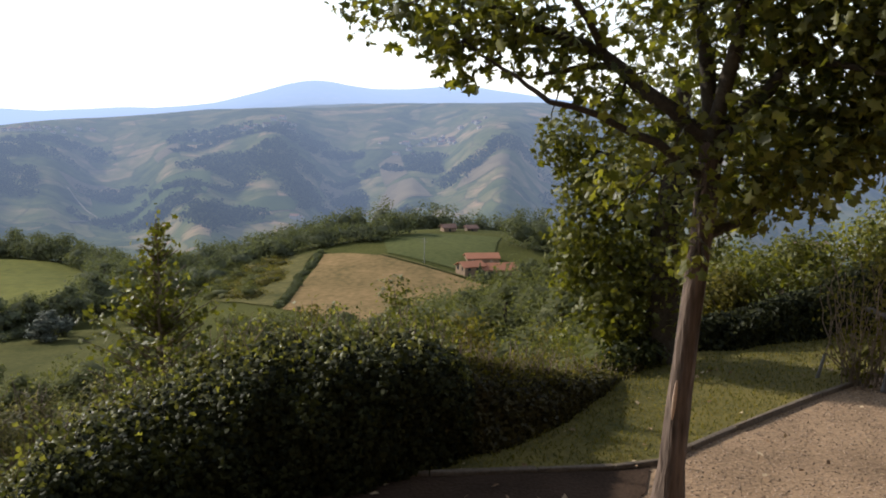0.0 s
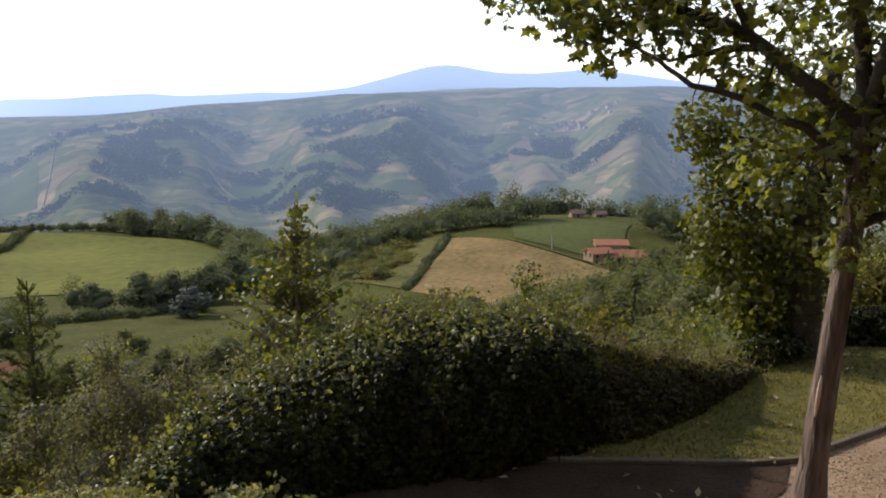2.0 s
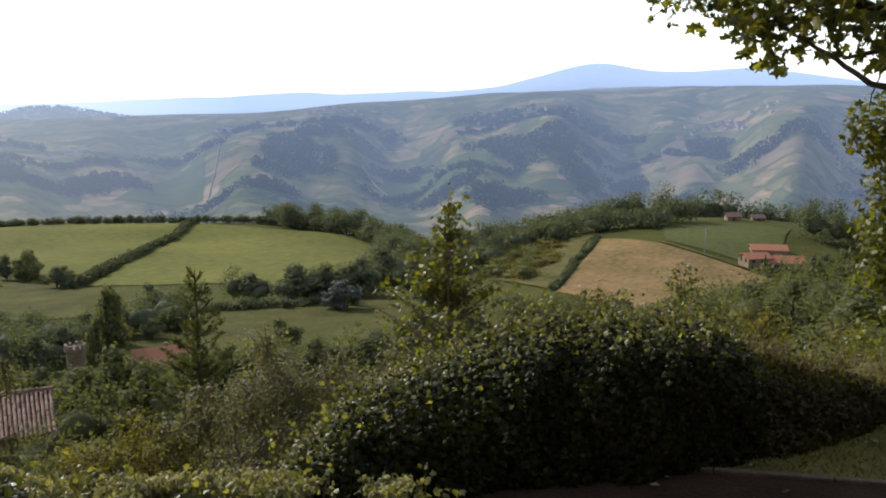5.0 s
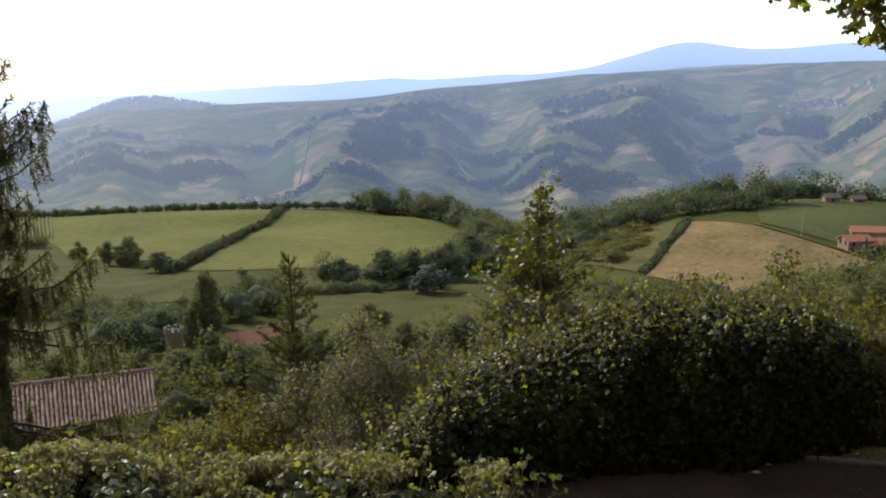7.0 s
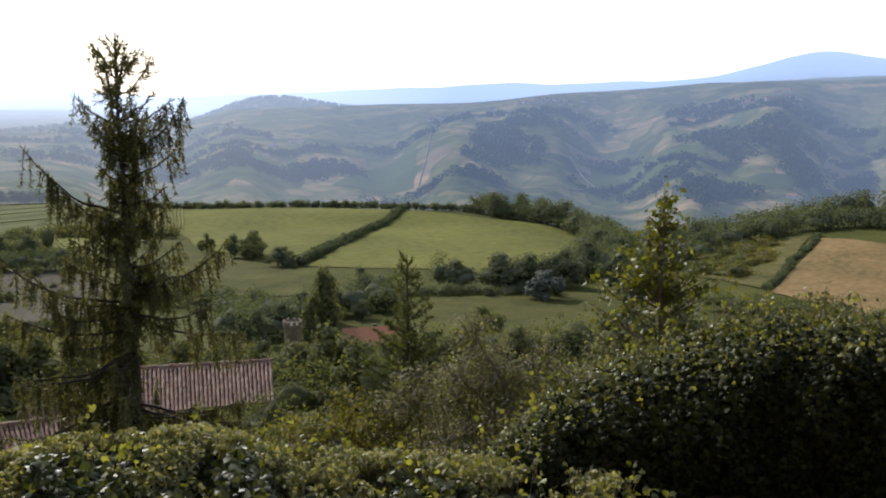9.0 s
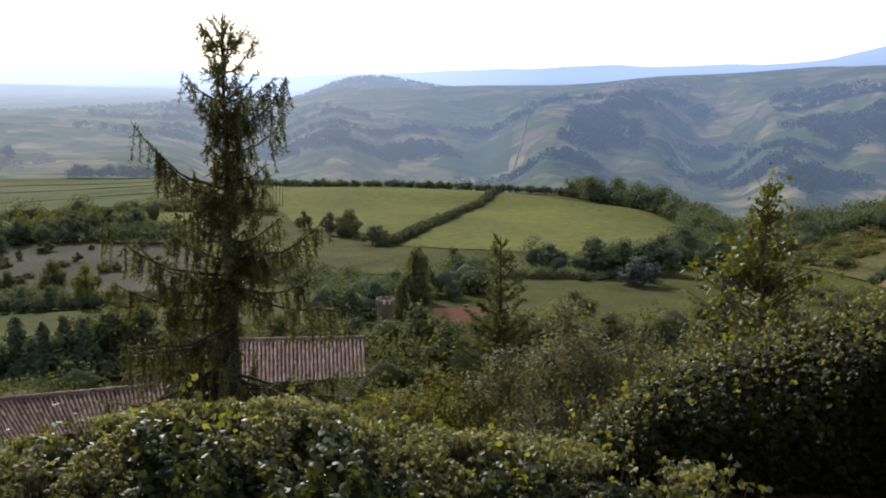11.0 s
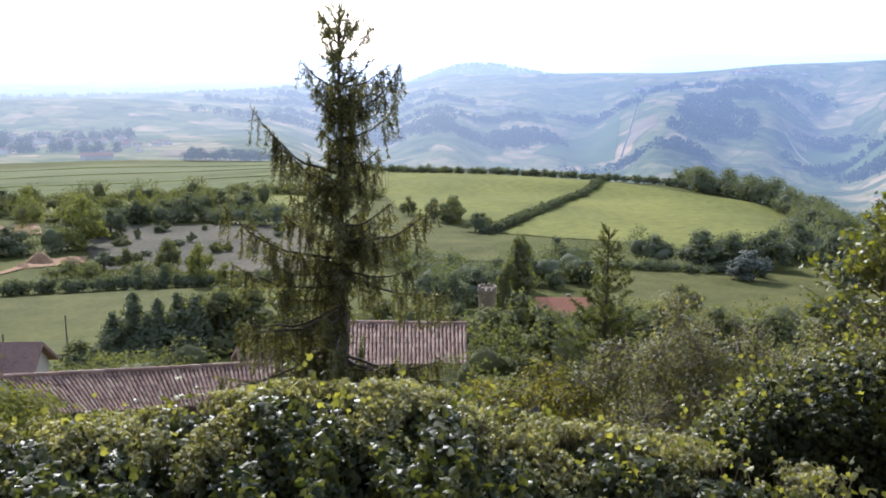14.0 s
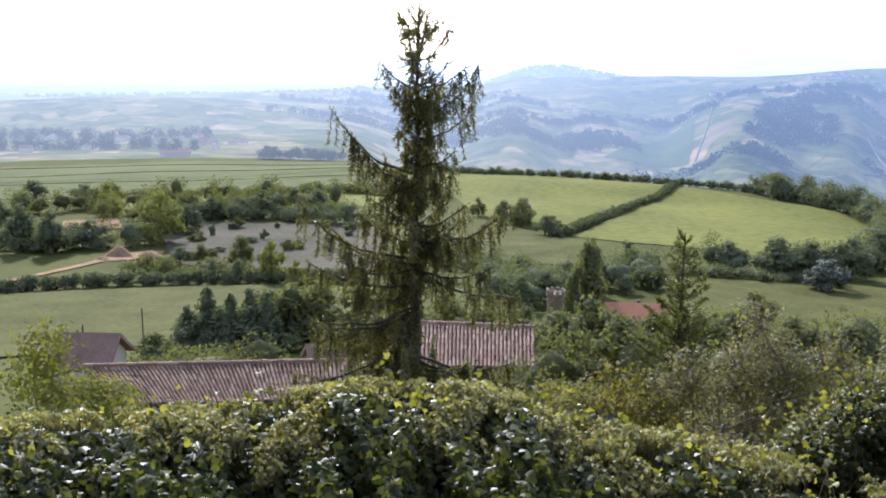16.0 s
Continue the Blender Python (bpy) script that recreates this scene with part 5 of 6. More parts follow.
for q in [(37.0, 62, 5.6, 5.6), (39.0, 56, 4.6, 4.6), (34.5, 75, 4.0, 5.0), (32.8, 58, 4.4, 4.2), (35.2, 48, 4.2, 3.8), (30.5, 60, 4.4, 4.4), (28.0, 66, 4.6, 5.0), (25.0, 62, 4.0, 4.6), (21.5, 58, 3.6, 4.2),
          (18.0, 70, 5, 6), (15.0, 85, 5, 6), (41.2, 62, 5.0, 5.0), (43.5, 66, 5, 5), (46.0, 70, 6, 6)]:
    far_tree("broad", WOOD_MID, "bushy green tree on the lower slope", *q, "lower slope trees")
for q in [(12, 30, 3.6, 3.2), (-4.0, 60, 5.6, 6.0), (-7.5, 52, 5.0, 6.0), (-10.5, 48, 4.6, 5.5), (-1.5, 75, 5, 6), (3, 90, 4, 6), (7.5, 95, 4, 6), (-13, 60, 6, 6), (-9, 75, 7, 7)]:
    far_tree("broad", WOOD_MID, "bushy green tree below the lawn", *q, "trees below the lawn")
for q in [(-2.3, 241, 4.9, 2.6), (-3.2, 241, 4.4, 2.4)]:
    far_tree("conifer", WOOD_DARK, "dark cypress before the farmhouse", *q, "cypresses")
for q in [(-2.5, 240, 3.6, 3.0), (-3.5, 241, 3.2, 3.0), (-4.9, 246, 5.0, 5.4), (-5.6, 250, 5.6, 5.4)]:
    far_tree("broad", WOOD_DARK, "dark round tree beside the farmhouse", *q, "farm trees")
shrub("shrub", "broad yellow-green bush at the terrace corner", 70.9, 10.5, -0.85, 1.15, 12000, 0.055, WOOD_PALE, 71)


# ---- hedgerows and woods ----
def growth(name, label, category, path, high, thick, density, material, seed, leaf=0.9, ragged=0.24):
    """A row of bushes or a belt of wood along a line of (bearing, distance): lumps of foliage down to the ground."""
    rng = np.random.default_rng(seed)
    p = np.array([at(*q) for q in path])
    seg = np.linalg.norm(np.diff(p, axis=0), axis=1)
    run = np.concatenate([[0], np.cumsum(seg)])
    total = run[-1]
    count = max(4, int(total / (thick * 0.36)))
    blobs = []
    for s in (np.arange(count) + rng.random(count)) / count * total:
        x, y = np.interp(s, run, p[:, 0]), np.interp(s, run, p[:, 1])
        x, y = x + rng.normal() * thick * 0.22, y + rng.normal() * thick * 0.22
        h = high * rng.uniform(1 - ragged, 1 + ragged)
        q = thick * rng.uniform(0.4, 0.65)
        blobs.append((x, y, float(height(x, y)) + h * 0.45, q, q, h * 0.5))
    inner = list(blobs)
    for x, y, z, q, _, hz in inner:
        for _ in range(5):
            w = unit(rng.normal(size=3) + np.array([0, 0, 0.5]))
            k = rng.uniform(0.3, 0.55)
            blobs.append((x + w[0] * q * 0.75, y + w[1] * q * 0.75, z + w[2] * hz * 0.75, q * k, q * k, hz * k))
    pts, d = blob_points(blobs, int(count * density * 1.25), rng, 0.45)
    ob = piece(name, crown_mesh(name, pts, d + np.array([0, 0, 0.5]), leaf * 0.76, material, inner, rng))
    return tagged(ob, label, category, kind="stuff")


growth("hedgerow", "dark hedgerow dividing the two meadows", "hedgerow", [(32.0, 458), (34.6, 370), (36.8, 310), (38.6, 274), (39.4, 268)], 2.8, 3.0, 120, WOOD_DARK, 1)
growth("hedgerow", "hedgerow of bushes along the ridge", "hedgerow", [(48, 525), (44, 512), (38, 484), (32.5, 466), (29, 460), (26, 446)], 4.0, 5, 200, WOOD_DARK, 2)
growth("wood_belt", "dark wooded belt round the meadow crest", "wood", [(27.6, 456), (25.6, 443), (23.6, 426), (21.5, 404), (19.8, 375), (18.9, 345)], 11, 13, 520, WOOD_DARK, 3, 1.2, 0.18)
growth("wood_belt", "dark bushes filling the belt round the meadow", "wood", [(27, 448), (25, 434), (23, 416), (21.0, 394), (19.6, 365), (18.9, 338)], 7, 9, 320, WOOD_DARK, 48, 1.2, 0.2)
growth("wood_belt", "dark wooded stream bank", "wood", [(18.8, 345), (19.4, 300), (20.4, 262)], 8, 13, 420, WOOD_DARK, 4, 1.2)
growth("wood_belt", "wooded crest of the farm spur", "wood", [(16.6, 296), (15.2, 312), (12.6, 324), (9.6, 329)], 8.5, 12, 560, WOOD_DARK, 5, 1.1)
growth("wood_belt", "dark wood along the head of the hay field", "wood", [(16.6, 252), (15.2, 268), (13.4, 282), (11.4, 294), (9.4, 296), (7, 294), (4.6, 292), (2.6, 300)], 6.5, 10, 460, WOOD_DARK, 47, 1.0)
growth("wood_belt", "deep wood falling to the valley behind the spur", "wood", [(15.4, 318), (14.4, 335), (12.4, 352), (10, 362), (7, 368)], 11, 14, 520, WOOD_DARK, 25, 1.2)
growth("wood_belt", "dark wood behind the farm", "wood", [(8, 345), (6, 350), (3, 358), (-2, 366), (-7, 360)], 13, 13, 520, WOOD_DARK, 6, 1.2)
growth("wood_belt", "dark trees beside the farmhouse", "wood", [(-4.8, 285), (-7, 290), (-10, 300), (-14, 310)], 9, 11, 420, WOOD_DARK, 7, 1.1)
growth("hedgerow", "dark hedge between scrub and hay field", "hedgerow", [(7.5, 284), (7.9, 268), (8.9, 250), (9.2, 234), (10.3, 215)], 1.3, 1.8, 90, WOOD_DARK, 8, 0.45)
growth("hedgerow", "low dark hedge along the valley pasture", "hedgerow", [(33.5, 205), (30, 207), (27, 206), (23.6, 212)], 2.6, 4, 190, WOOD_DARK, 9, 0.6)
growth("hedgerow", "long clipped dark hedge at the far side of the pasture", "hedgerow", [(76, 190), (68, 188), (62, 184), (56, 180), (51, 178)], 3.0, 3.2, 300, WOOD_DARK, 10, 0.6, 0.1)
growth("hedgerow", "bushy row below the lower meadow", "hedgerow", [(48, 210), (45, 206), (42.5, 190), (40, 178)], 5, 7, 260, WOOD_DARK, 11, 0.8)
growth("hedgerow", "row of bushes under the vineyard", "hedgerow", [(67, 395), (62, 385), (57, 395), (52, 400), (46, 372)], 4.0, 8, 260, WOOD_MID, 12, 0.9)
growth("hedgerow", "dark scrub on the grey bank", "hedgerow", [(64, 296), (60, 300), (55, 296), (51, 290)], 5, 8, 260, WOOD_DARK, 13, 0.9, 0.6)
growth("hedgerow", "scrub bushes along the farm track", "hedgerow", [(65, 207), (63.5, 203), (61, 196), (57, 190)], 3.0, 6, 320, WOOD_MID, 14, 0.7, 0.5)
growth("hedgerow", "dark trees on the plateau edge", "hedgerow", [(57.5, 640), (55, 645), (52.5, 630)], 8, 11, 320, FAR_WOOD, 15, 1.3)
growth("wood_belt", "mixed trees across the far bank", "wood", [(66, 302), (62, 308), (58, 314), (53, 320)], 6.5, 8, 300, WOOD_MID, 35, 0.8, 0.6)
growth("wood_belt", "trees under the plateau edge", "wood", [(74, 350), (67, 342), (60, 338), (53, 332)], 8, 9, 260, WOOD_MID, 36, 0.9, 0.6)
growth("wood_belt", "bushes along the orange bank", "wood", [(74, 262), (70, 254), (66.5, 250), (63.6, 246)], 5.5, 9, 420, WOOD_DARK, 37, 0.7, 0.6)
growth("wood_belt", "pale bushes on the far bank", "wood", [(66, 318), (62, 312), (59, 310)], 6, 8, 220, WOOD_PALE, 38, 0.8, 0.7)
growth("hedgerow", "olive bushes below the lawn", "hedgerow", [(5, 60), (0, 58), (-6, 54), (-12, 52), (-17, 54)], 4.2, 6, 520, WOOD_MID, 39, 0.32, 0.5)
growth("hedgerow", "green bushes below the hay field", "hedgerow", [(6, 120), (1, 96), (-5, 84), (-12, 80), (-18, 84)], 5.0, 9, 520, WOOD_MID, 43, 0.42, 0.5)
growth("hedgerow", "scrub on the near shoulder", "hedgerow", [(3, 150), (-2, 135), (-8, 125), (-14, 130)], 4.5, 10, 420, WOOD_MID, 44, 0.5, 0.6)
growth("hedgerow", "bushes close under the lawn", "hedgerow", [(4, 32), (-2, 30), (-8, 28), (-14, 27)], 4.4, 3.4, 520, HAZEL, 45, 0.15, 0.4)
growth("scrub_slope", "olive scrub bushes on the spur", "scrub", [(12.6, 280), (12.8, 255), (11.8, 232), (10.6, 282), (10.2, 250), (11.4, 285)], 1.6, 9, 160, BRAMBLE, 46, 0.6, 0.7)
growth("scrub_slope", "scattered scrub on the olive slope", "scrub", [(14, 240), (13.4, 270), (12.4, 300), (11.4, 260), (12.4, 235)], 2.2, 7, 120, WOOD_MID, 16, 0.6, 0.6)
growth("hedgerow", "green scrub under the hay field", "hedgerow", [(12, 195), (8, 178), (3, 178), (-1, 195), (-4, 222)], 4.5, 9, 300, WOOD_MID, 17, 0.7, 0.5)
growth("wood_belt", "dark wooded hollow behind the poplars", "wood", [(43, 140), (40.5, 154), (38, 166), (35.5, 180), (33, 195)], 7, 11, 520, WOOD_DARK, 26, 0.6)
growth("wood_belt", "row of round trees beyond the pasture", "wood", [(29.8, 219), (27, 217), (24.5, 219), (21.5, 234), (19.5, 255)], 7.5, 9, 420, WOOD_DARK, 27, 0.7)
growth("wood_belt", "green trees between the roofs and the poplars", "wood", [(47, 72), (43, 80), (39.5, 86), (36, 88), (32, 90)], 1.6, 7, 620, WOOD_MID, 28, 0.4)
growth("hedgerow", "bushes at the pasture's near edge", "hedgerow", [(31.6, 118), (27, 120), (22, 122), (17, 126)], 2.6, 8, 420, WOOD_MID, 29, 0.45, 0.6)
growth("hedgerow", "lower slope thicket", "hedgerow", [(31, 94), (27, 100), (22, 104), (17, 112)], 4.0, 9, 420, WOOD_MID, 18, 0.5, 0.5)
growth("hedgerow", "thicket behind the tiled roofs", "hedgerow", [(49, 60), (44.5, 52), (39.5, 50), (34, 46), (29, 44)], 3.2, 5, 420, WOOD_MID, 19, 0.3, 0.5)
growth("hedgerow", "thicket on the slope under the terrace", "hedgerow", [(27, 34), (20, 38), (12, 42), (4, 40), (-4, 38), (-12, 36)], 3.0, 5, 420, WOOD_MID, 20, 0.26, 0.5)
growth("hedgerow", "green garden bushes near the long roof", "hedgerow", [(70, 56), (66, 62), (63, 66), (58, 70)], 3.0, 6, 420, WOOD_MID, 21, 0.35, 0.4)
growth("hedgerow", "bushes before the tiled house behind the spruce", "hedgerow", [(53, 29), (48, 30), (43.5, 31), (39, 32)], 2.6, 2.4, 500, WOOD_MID, 33, 0.16, 0.3)
growth("hedgerow", "bushes before the long tiled house", "hedgerow", [(69, 27.5), (64, 27), (58, 27.5), (53, 28)], 1.9, 2.2, 500, WOOD_MID, 34, 0.15, 0.3)
growth("hedgerow", "wild bushes below the ivy mound", "hedgerow", [(78, 12), (70, 14.5), (64, 15), (57, 15), (51, 14), (45, 13)], 1.3, 1.6, 700, BRAMBLE, 22, 0.10, 0.4)


# ---- the hillside across the valley ----
def far_wood(label, az, r, wide, deep, n, seed):
    """A wood on the far slope: an uneven patch of rounded crowns."""
    rng = np.random.default_rng(seed)
    a = rng.uniform(0, 2 * np.pi, n)
    q = np.sqrt(rng.random(n)) * (1 + 0.25 * np.sin(a * 3 + seed) + 0.15 * np.sin(a * 7))
    x0, y0 = at(az, r)
    t = radians(az)
    u, v = wide * q * np.cos(a), deep * q * np.sin(a)
    x, y = x0 + u * math.cos(t) - v * math.sin(t), y0 + u * math.sin(t) + v * math.cos(t)
    z = height(x, y)
    pts = np.repeat(np.stack([x, y, z + 2], -1), 16, 0)
    d = unit(rng.normal(size=pts.shape) + np.array([0, 0, 0.6]))
    size = np.repeat(rng.uniform(3.0, 6, n), 16)[:, None]
    pts = pts + d * size
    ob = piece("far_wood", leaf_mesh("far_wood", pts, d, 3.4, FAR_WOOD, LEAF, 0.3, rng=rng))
    return tagged(ob, label, "wood", kind="stuff")


WOOD = "hazy dark wood on the far hillside"
for k, (az, r, wide, deep, n) in enumerate([(11.6, 1120, 68, 62, 420), (8.6, 1035, 26, 50, 160), (26.0, 1130, 44, 95, 380), (24.5, 1260, 60, 28, 150), (36.6, 1125, 40, 28, 150), (40, 1085, 70, 20, 160), (1.2, 1215, 24, 40, 110),
                                            (-1.2, 1090, 32, 28, 100), (-4.5, 1120, 42, 26, 120), (14.0, 1330, 50, 40, 150), (19.5, 1150, 36, 22, 90), (5.8, 1100, 22, 36, 90), (17.0, 985, 40, 24, 130), (14.2, 900, 20, 40, 110),
                                            (12.6, 930, 26, 26, 90), (27.2, 965, 22, 18, 60), (32.4, 1270, 60, 18, 80), (21.4, 1330, 50, 24, 90), (44.5, 1130, 70, 30, 160), (50, 1120, 110, 24, 160), (48, 1420, 120, 40, 160),
                                            (8.0, 1290, 55, 24, 90), (-9.0, 1050, 50, 40, 140), (3.4, 960, 30, 22, 80), (30.0, 955, 60, 10, 60)]):
    far_wood(WOOD, az, r, wide, deep, n, k)
far_wood("hazy wooded knoll above the plain", 40.6, 2450, 210, 200, 1100, 60)


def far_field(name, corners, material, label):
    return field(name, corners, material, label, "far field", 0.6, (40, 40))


far_field("far_field", [(4.0, 1225), (2.7, 1275), (2.2, 1150), (3.6, 1130)], FAR_BROWN, "bare brown plot on the far hillside")
far_field("far_field", [(3.4, 1125), (1.9, 1120), (0.6, 1040), (4.6, 1015)], FAR_BROWN, "brown terraces on the far hillside")
far_field("far_field", [(-1.6, 1085), (-4.0, 1070), (-4.0, 1030), (-0.6, 1035)], FAR_BROWN, "brown plot low on the far hillside")
far_field("far_field", [(7.4, 1150), (6.2, 1170), (6.0, 1120), (7.6, 1110)], FAR_BROWN, "pale brown plot on the far hillside")
far_field("far_field", [(36.4, 1170), (34.4, 1215), (34.2, 1160), (36.0, 1130)], FAR_BROWN, "pale brown plot above green vines")
far_field("far_field", [(30.4, 1130), (29.2, 1120), (29.0, 1060), (30.9, 1040)], FAR_BROWN, "brownish terraces beside a track")
far_field("far_field", [(34.2, 1150), (31.2, 1260), (31.4, 1010), (36.5, 1040)], FAR_GREEN, "smooth green vineyard spur")
far_field("far_field", [(20.8, 1150), (13.8, 1090), (14.2, 985), (20.4, 1000)], FAR_GREEN, "smooth green vineyard slope")
far_field("far_field", [(13.5, 965), (8.8, 1000), (9.0, 955), (13, 925)], FAR_GREEN, "light green meadow under the wood")
far_field("far_field", [(17.2, 1260), (15.8, 1300), (15.4, 1240), (17, 1215)], FAR_BROWN, "straw-coloured plot near the crest")
far_field("far_field", [(22.4, 1180), (20.0, 1215), (18.8, 1180), (21.6, 1140)], FAR_BROWN, "straw-coloured band along a spur")
far_field("far_field", [(20.2, 1062), (18.4, 1052), (18.2, 1040), (20.3, 1046)], FAR_BROWN, "small pale plot beside a track")
for pts in ([(31.1, 1010), (30.7, 1100), (30.5, 1180), (30.3, 1280)], [(21.9, 1130), (21.0, 1075), (20.2, 1040), (18.6, 1060)], [(20.3, 1042), (21.2, 1010), (21.9, 990)]):
    xy = np.array([at(np.interp(s, np.arange(len(pts)), [p[0] for p in pts]), np.interp(s, np.arange(len(pts)), [p[1] for p in pts])) for s in np.linspace(0, len(pts) - 1, 30)])
    tagged(piece("far_track", tubes_mesh("far_track", [(np.column_stack([xy, height(xy[:, 0], xy[:, 1]) + 0.8]), np.full(30, 0.9))], FAR_TRACK, 5, 0.2)), "pale vineyard track climbing the far hillside", "track", kind="structure")


# ---- houses ----
def box(bm, cx, cy, cz, sx, sy, sz):
    return bmesh.ops.create_cube(bm, size=1, matrix=Matrix.Translation((cx, cy, cz)) @ Matrix.Diagonal((sx, sy, sz, 1)))


def gable_roof(length, depth, wall, rise, over=0.4, thick=0.22):
    bm = bmesh.new()
    for s in (-1, 1):
        y0, z0 = s * (depth / 2 + over), wall - over * rise / (depth / 2)
        q = [(-length / 2 - over, y0, z0), (length / 2 + over, y0, z0), (length / 2 + over, 0, wall + rise), (-length / 2 - over, 0, wall + rise)]
        lo = [bm.verts.new(v) for v in q]
        hi = [bm.verts.new((v[0], v[1], v[2] + thick)) for v in q]
        bmesh.ops.convex_hull(bm, input=lo + hi)
    return bm


def house(name, label, az, r, length, depth, wall, rise, turn, walls, roof, windows=(), sink=0.5, lift=0.0, chimney=None):
    """A gabled house: walls with gables, a roof with eaves, windows and shutters set in front and end walls."""
    x, y = at(az, r)
    root = new(name)
    root.matrix_basis = pose(x, y, ground_z(az, r) + lift - sink, 0, 0, az + turn)
    bm = bmesh.new()
    h = depth / 2
    prof = [(-h, 0), (h, 0), (h, wall), (0, wall + rise), (-h, wall)]
    ends = [[bm.verts.new((sx * length / 2, p[0], p[1])) for p in prof] for sx in (-1, 1)]
    bmesh.ops.convex_hull(bm, input=ends[0] + ends[1])
    part("wall", bm, walls, root)
    part("roof", gable_roof(length, depth, wall, rise), roof, root)
    for face, u, z, w, hh in windows:
        win = bmesh.new()
        if face == "front":
            box(win, u, -h - 0.02, z, w, 0.1, hh)
        else:
            box(win, face * (length / 2 + 0.02), u, z, 0.1, w, hh)
        ob = part("window", win, DARK_GLASS, root, "dark window opening")
        sill = bmesh.new()
        if face == "front":
            box(sill, u, -h - 0.08, z - hh / 2 - 0.06, w + 0.3, 0.16, 0.12)
        else:
            box(sill, face * (length / 2 + 0.08), u, z - hh / 2 - 0.06, 0.16, w + 0.3, 0.12)
        part("window_sill", sill, STONE, ob)
    if chimney:
        ch = bmesh.new()
        box(ch, chimney, 0.6, wall + rise - 0.05, 0.5, 0.45, 1.0)
        part("chimney", ch, STONE, root)
    return tagged(root, label, "house")


FARM_WALL = surface("ochre_render", (0.17, 0.115, 0.07), (0.30, 0.21, 0.14), rough=0.9, scale=0.3, fine=2)
house("farmhouse", "ochre farmhouse with an orange tiled roof", -1.7, 248, 6.0, 5.4, 3.4, 1.0, 28, FARM_WALL, TILE_RED, [("front", -1.7, 2.9, 0.8, 1.0), ("front", 0.9, 2.9, 0.8, 1.0), ("front", -1.7, 1.2, 0.8, 1.2), ("front", 1.3, 1.1, 0.9, 1.6), (-1, -1.3, 2.9, 0.8, 1.0), (-1, 1.2, 2.9, 0.8, 1.0)], chimney=1.2, sink=0.9)
house("farm_barn", "long low barn with an orange tiled roof", -3.4, 250, 9.0, 6, 2.6, 1.3, 14, FARM_WALL, TILE_RED, [("front", -2.4, 1.2, 1.8, 1.9), ("front", 2, 1.4, 1.0, 1.0)], chimney=-1.6, sink=0.8)
house("farm_barn", "farm outbuilding with a red tiled roof", -2.4, 264, 9, 6, 2.2, 1.0, 10, FARM_WALL, TILE_RED, [("front", -3, 1.2, 1.0, 1.0)], sink=1.0)
house("cottage", "small brown-roofed cottage in the vineyard", -0.3, 306, 4.2, 3.4, 1.8, 0.9, 20, FARM_WALL, TILE_OLD, [("front", 0, 1.0, 0.7, 0.8)])
house("cottage", "small grey shed above the farm", -1.7, 309, 3.6, 3, 1.5, 0.8, 20, STONE, TILE_OLD, [("front", 0, 0.9, 0.6, 0.7)])
house("house", "house with a red tiled roof among trees", 34.2, 118, 6.6, 5.2, 2.7, 1.3, 8, PLASTER, TILE_RED, [("front", -1.5, 1.5, 0.9, 1.1), ("front", 1.2, 1.5, 0.9, 1.1)], lift=0.8, chimney=0.6)


def earth_heap(label, az, r, wide, high, seed):
    """A dumped heap of soil: an uneven cone with a rounded top."""
    rng = np.random.default_rng(seed)
    x, y = at(az, r)
    n, m = 22, 9
    v, f = [], []
    for j in range(m):
        q = j / (m - 1)
        for k in range(n):
            a = 2 * np.pi * k / n
            w = wide * (1 - q) * (1 + 0.18 * math.sin(3 * a + seed) + 0.08 * rng.normal())
            px, py = x + w * math.cos(a), y + 0.7 * w * math.sin(a)
            v.append((px, py, float(height(px, py)) - 0.2 + high * math.sin(q * np.pi / 2) ** 1.3 + 0.05 * rng.normal()))
    for j in range(m - 1):
        for k in range(n):
            f.append((j * n + k, j * n + (k + 1) % n, (j + 1) * n + (k + 1) % n, (j + 1) * n + k))
    return tagged(piece("earth_heap", mesh_of("earth_heap", v, f, EARTH)), label, "earth heap")


earth_heap("rounded heap of brown earth on the far bank", 65.6, 232, 4.6, 2.6, 1)
earth_heap("low spread of orange soil on the far bank", 63.9, 229, 4.4, 1.6, 2)
earth_heap("small heap of orange soil beside the track", 66.6, 227, 2.6, 1.1, 3)
house("farm_barn", "long pinkish farm building on the plateau", 62.2, 664, 20, 9, 3.2, 1.6, 5, FAR_WALL, FAR_ROOF, [])
house("house", "white house beyond the lawn", -21.6, 300, 10, 8, 5, 2.0, 30, surface("white_render", (0.62, 0.60, 0.56), (0.80, 0.78, 0.74), scale=0.4, fine=3), TILE, [("front", -2, 3.4, 1.1, 1.4), ("front", 2, 3.4, 1.1, 1.4), (-1, 0, 3.4, 1.1, 1.4)], lift=0.3)

# villages on the hills: one house, then copies
def village(label, az, r, wide, deep, n, seed, group):
    rng = np.random.default_rng(seed)
    first = None
    for k in range(n):
        a, q = az + rng.normal() * wide, r + rng.normal() * deep
        x, y = at(a, q)
        s = rng.uniform(0.38, 0.75)
        m = Matrix.Translation((x, y, float(height(x, y)) - 1)) @ Matrix.Rotation(rng.uniform(0, 3.1), 4, "Z") @ Matrix.Scale(s, 4)
        if first is None:
            first = house("village_house", label, a, q, 13, 9, 6, 2.6, 0, FAR_WALL, FAR_ROOF, [])
            tagged(first, group=group)
            first.matrix_basis = m
            s0 = s
        else:
            copy_thing(first, m @ Matrix.Scale(1 / s0, 4))


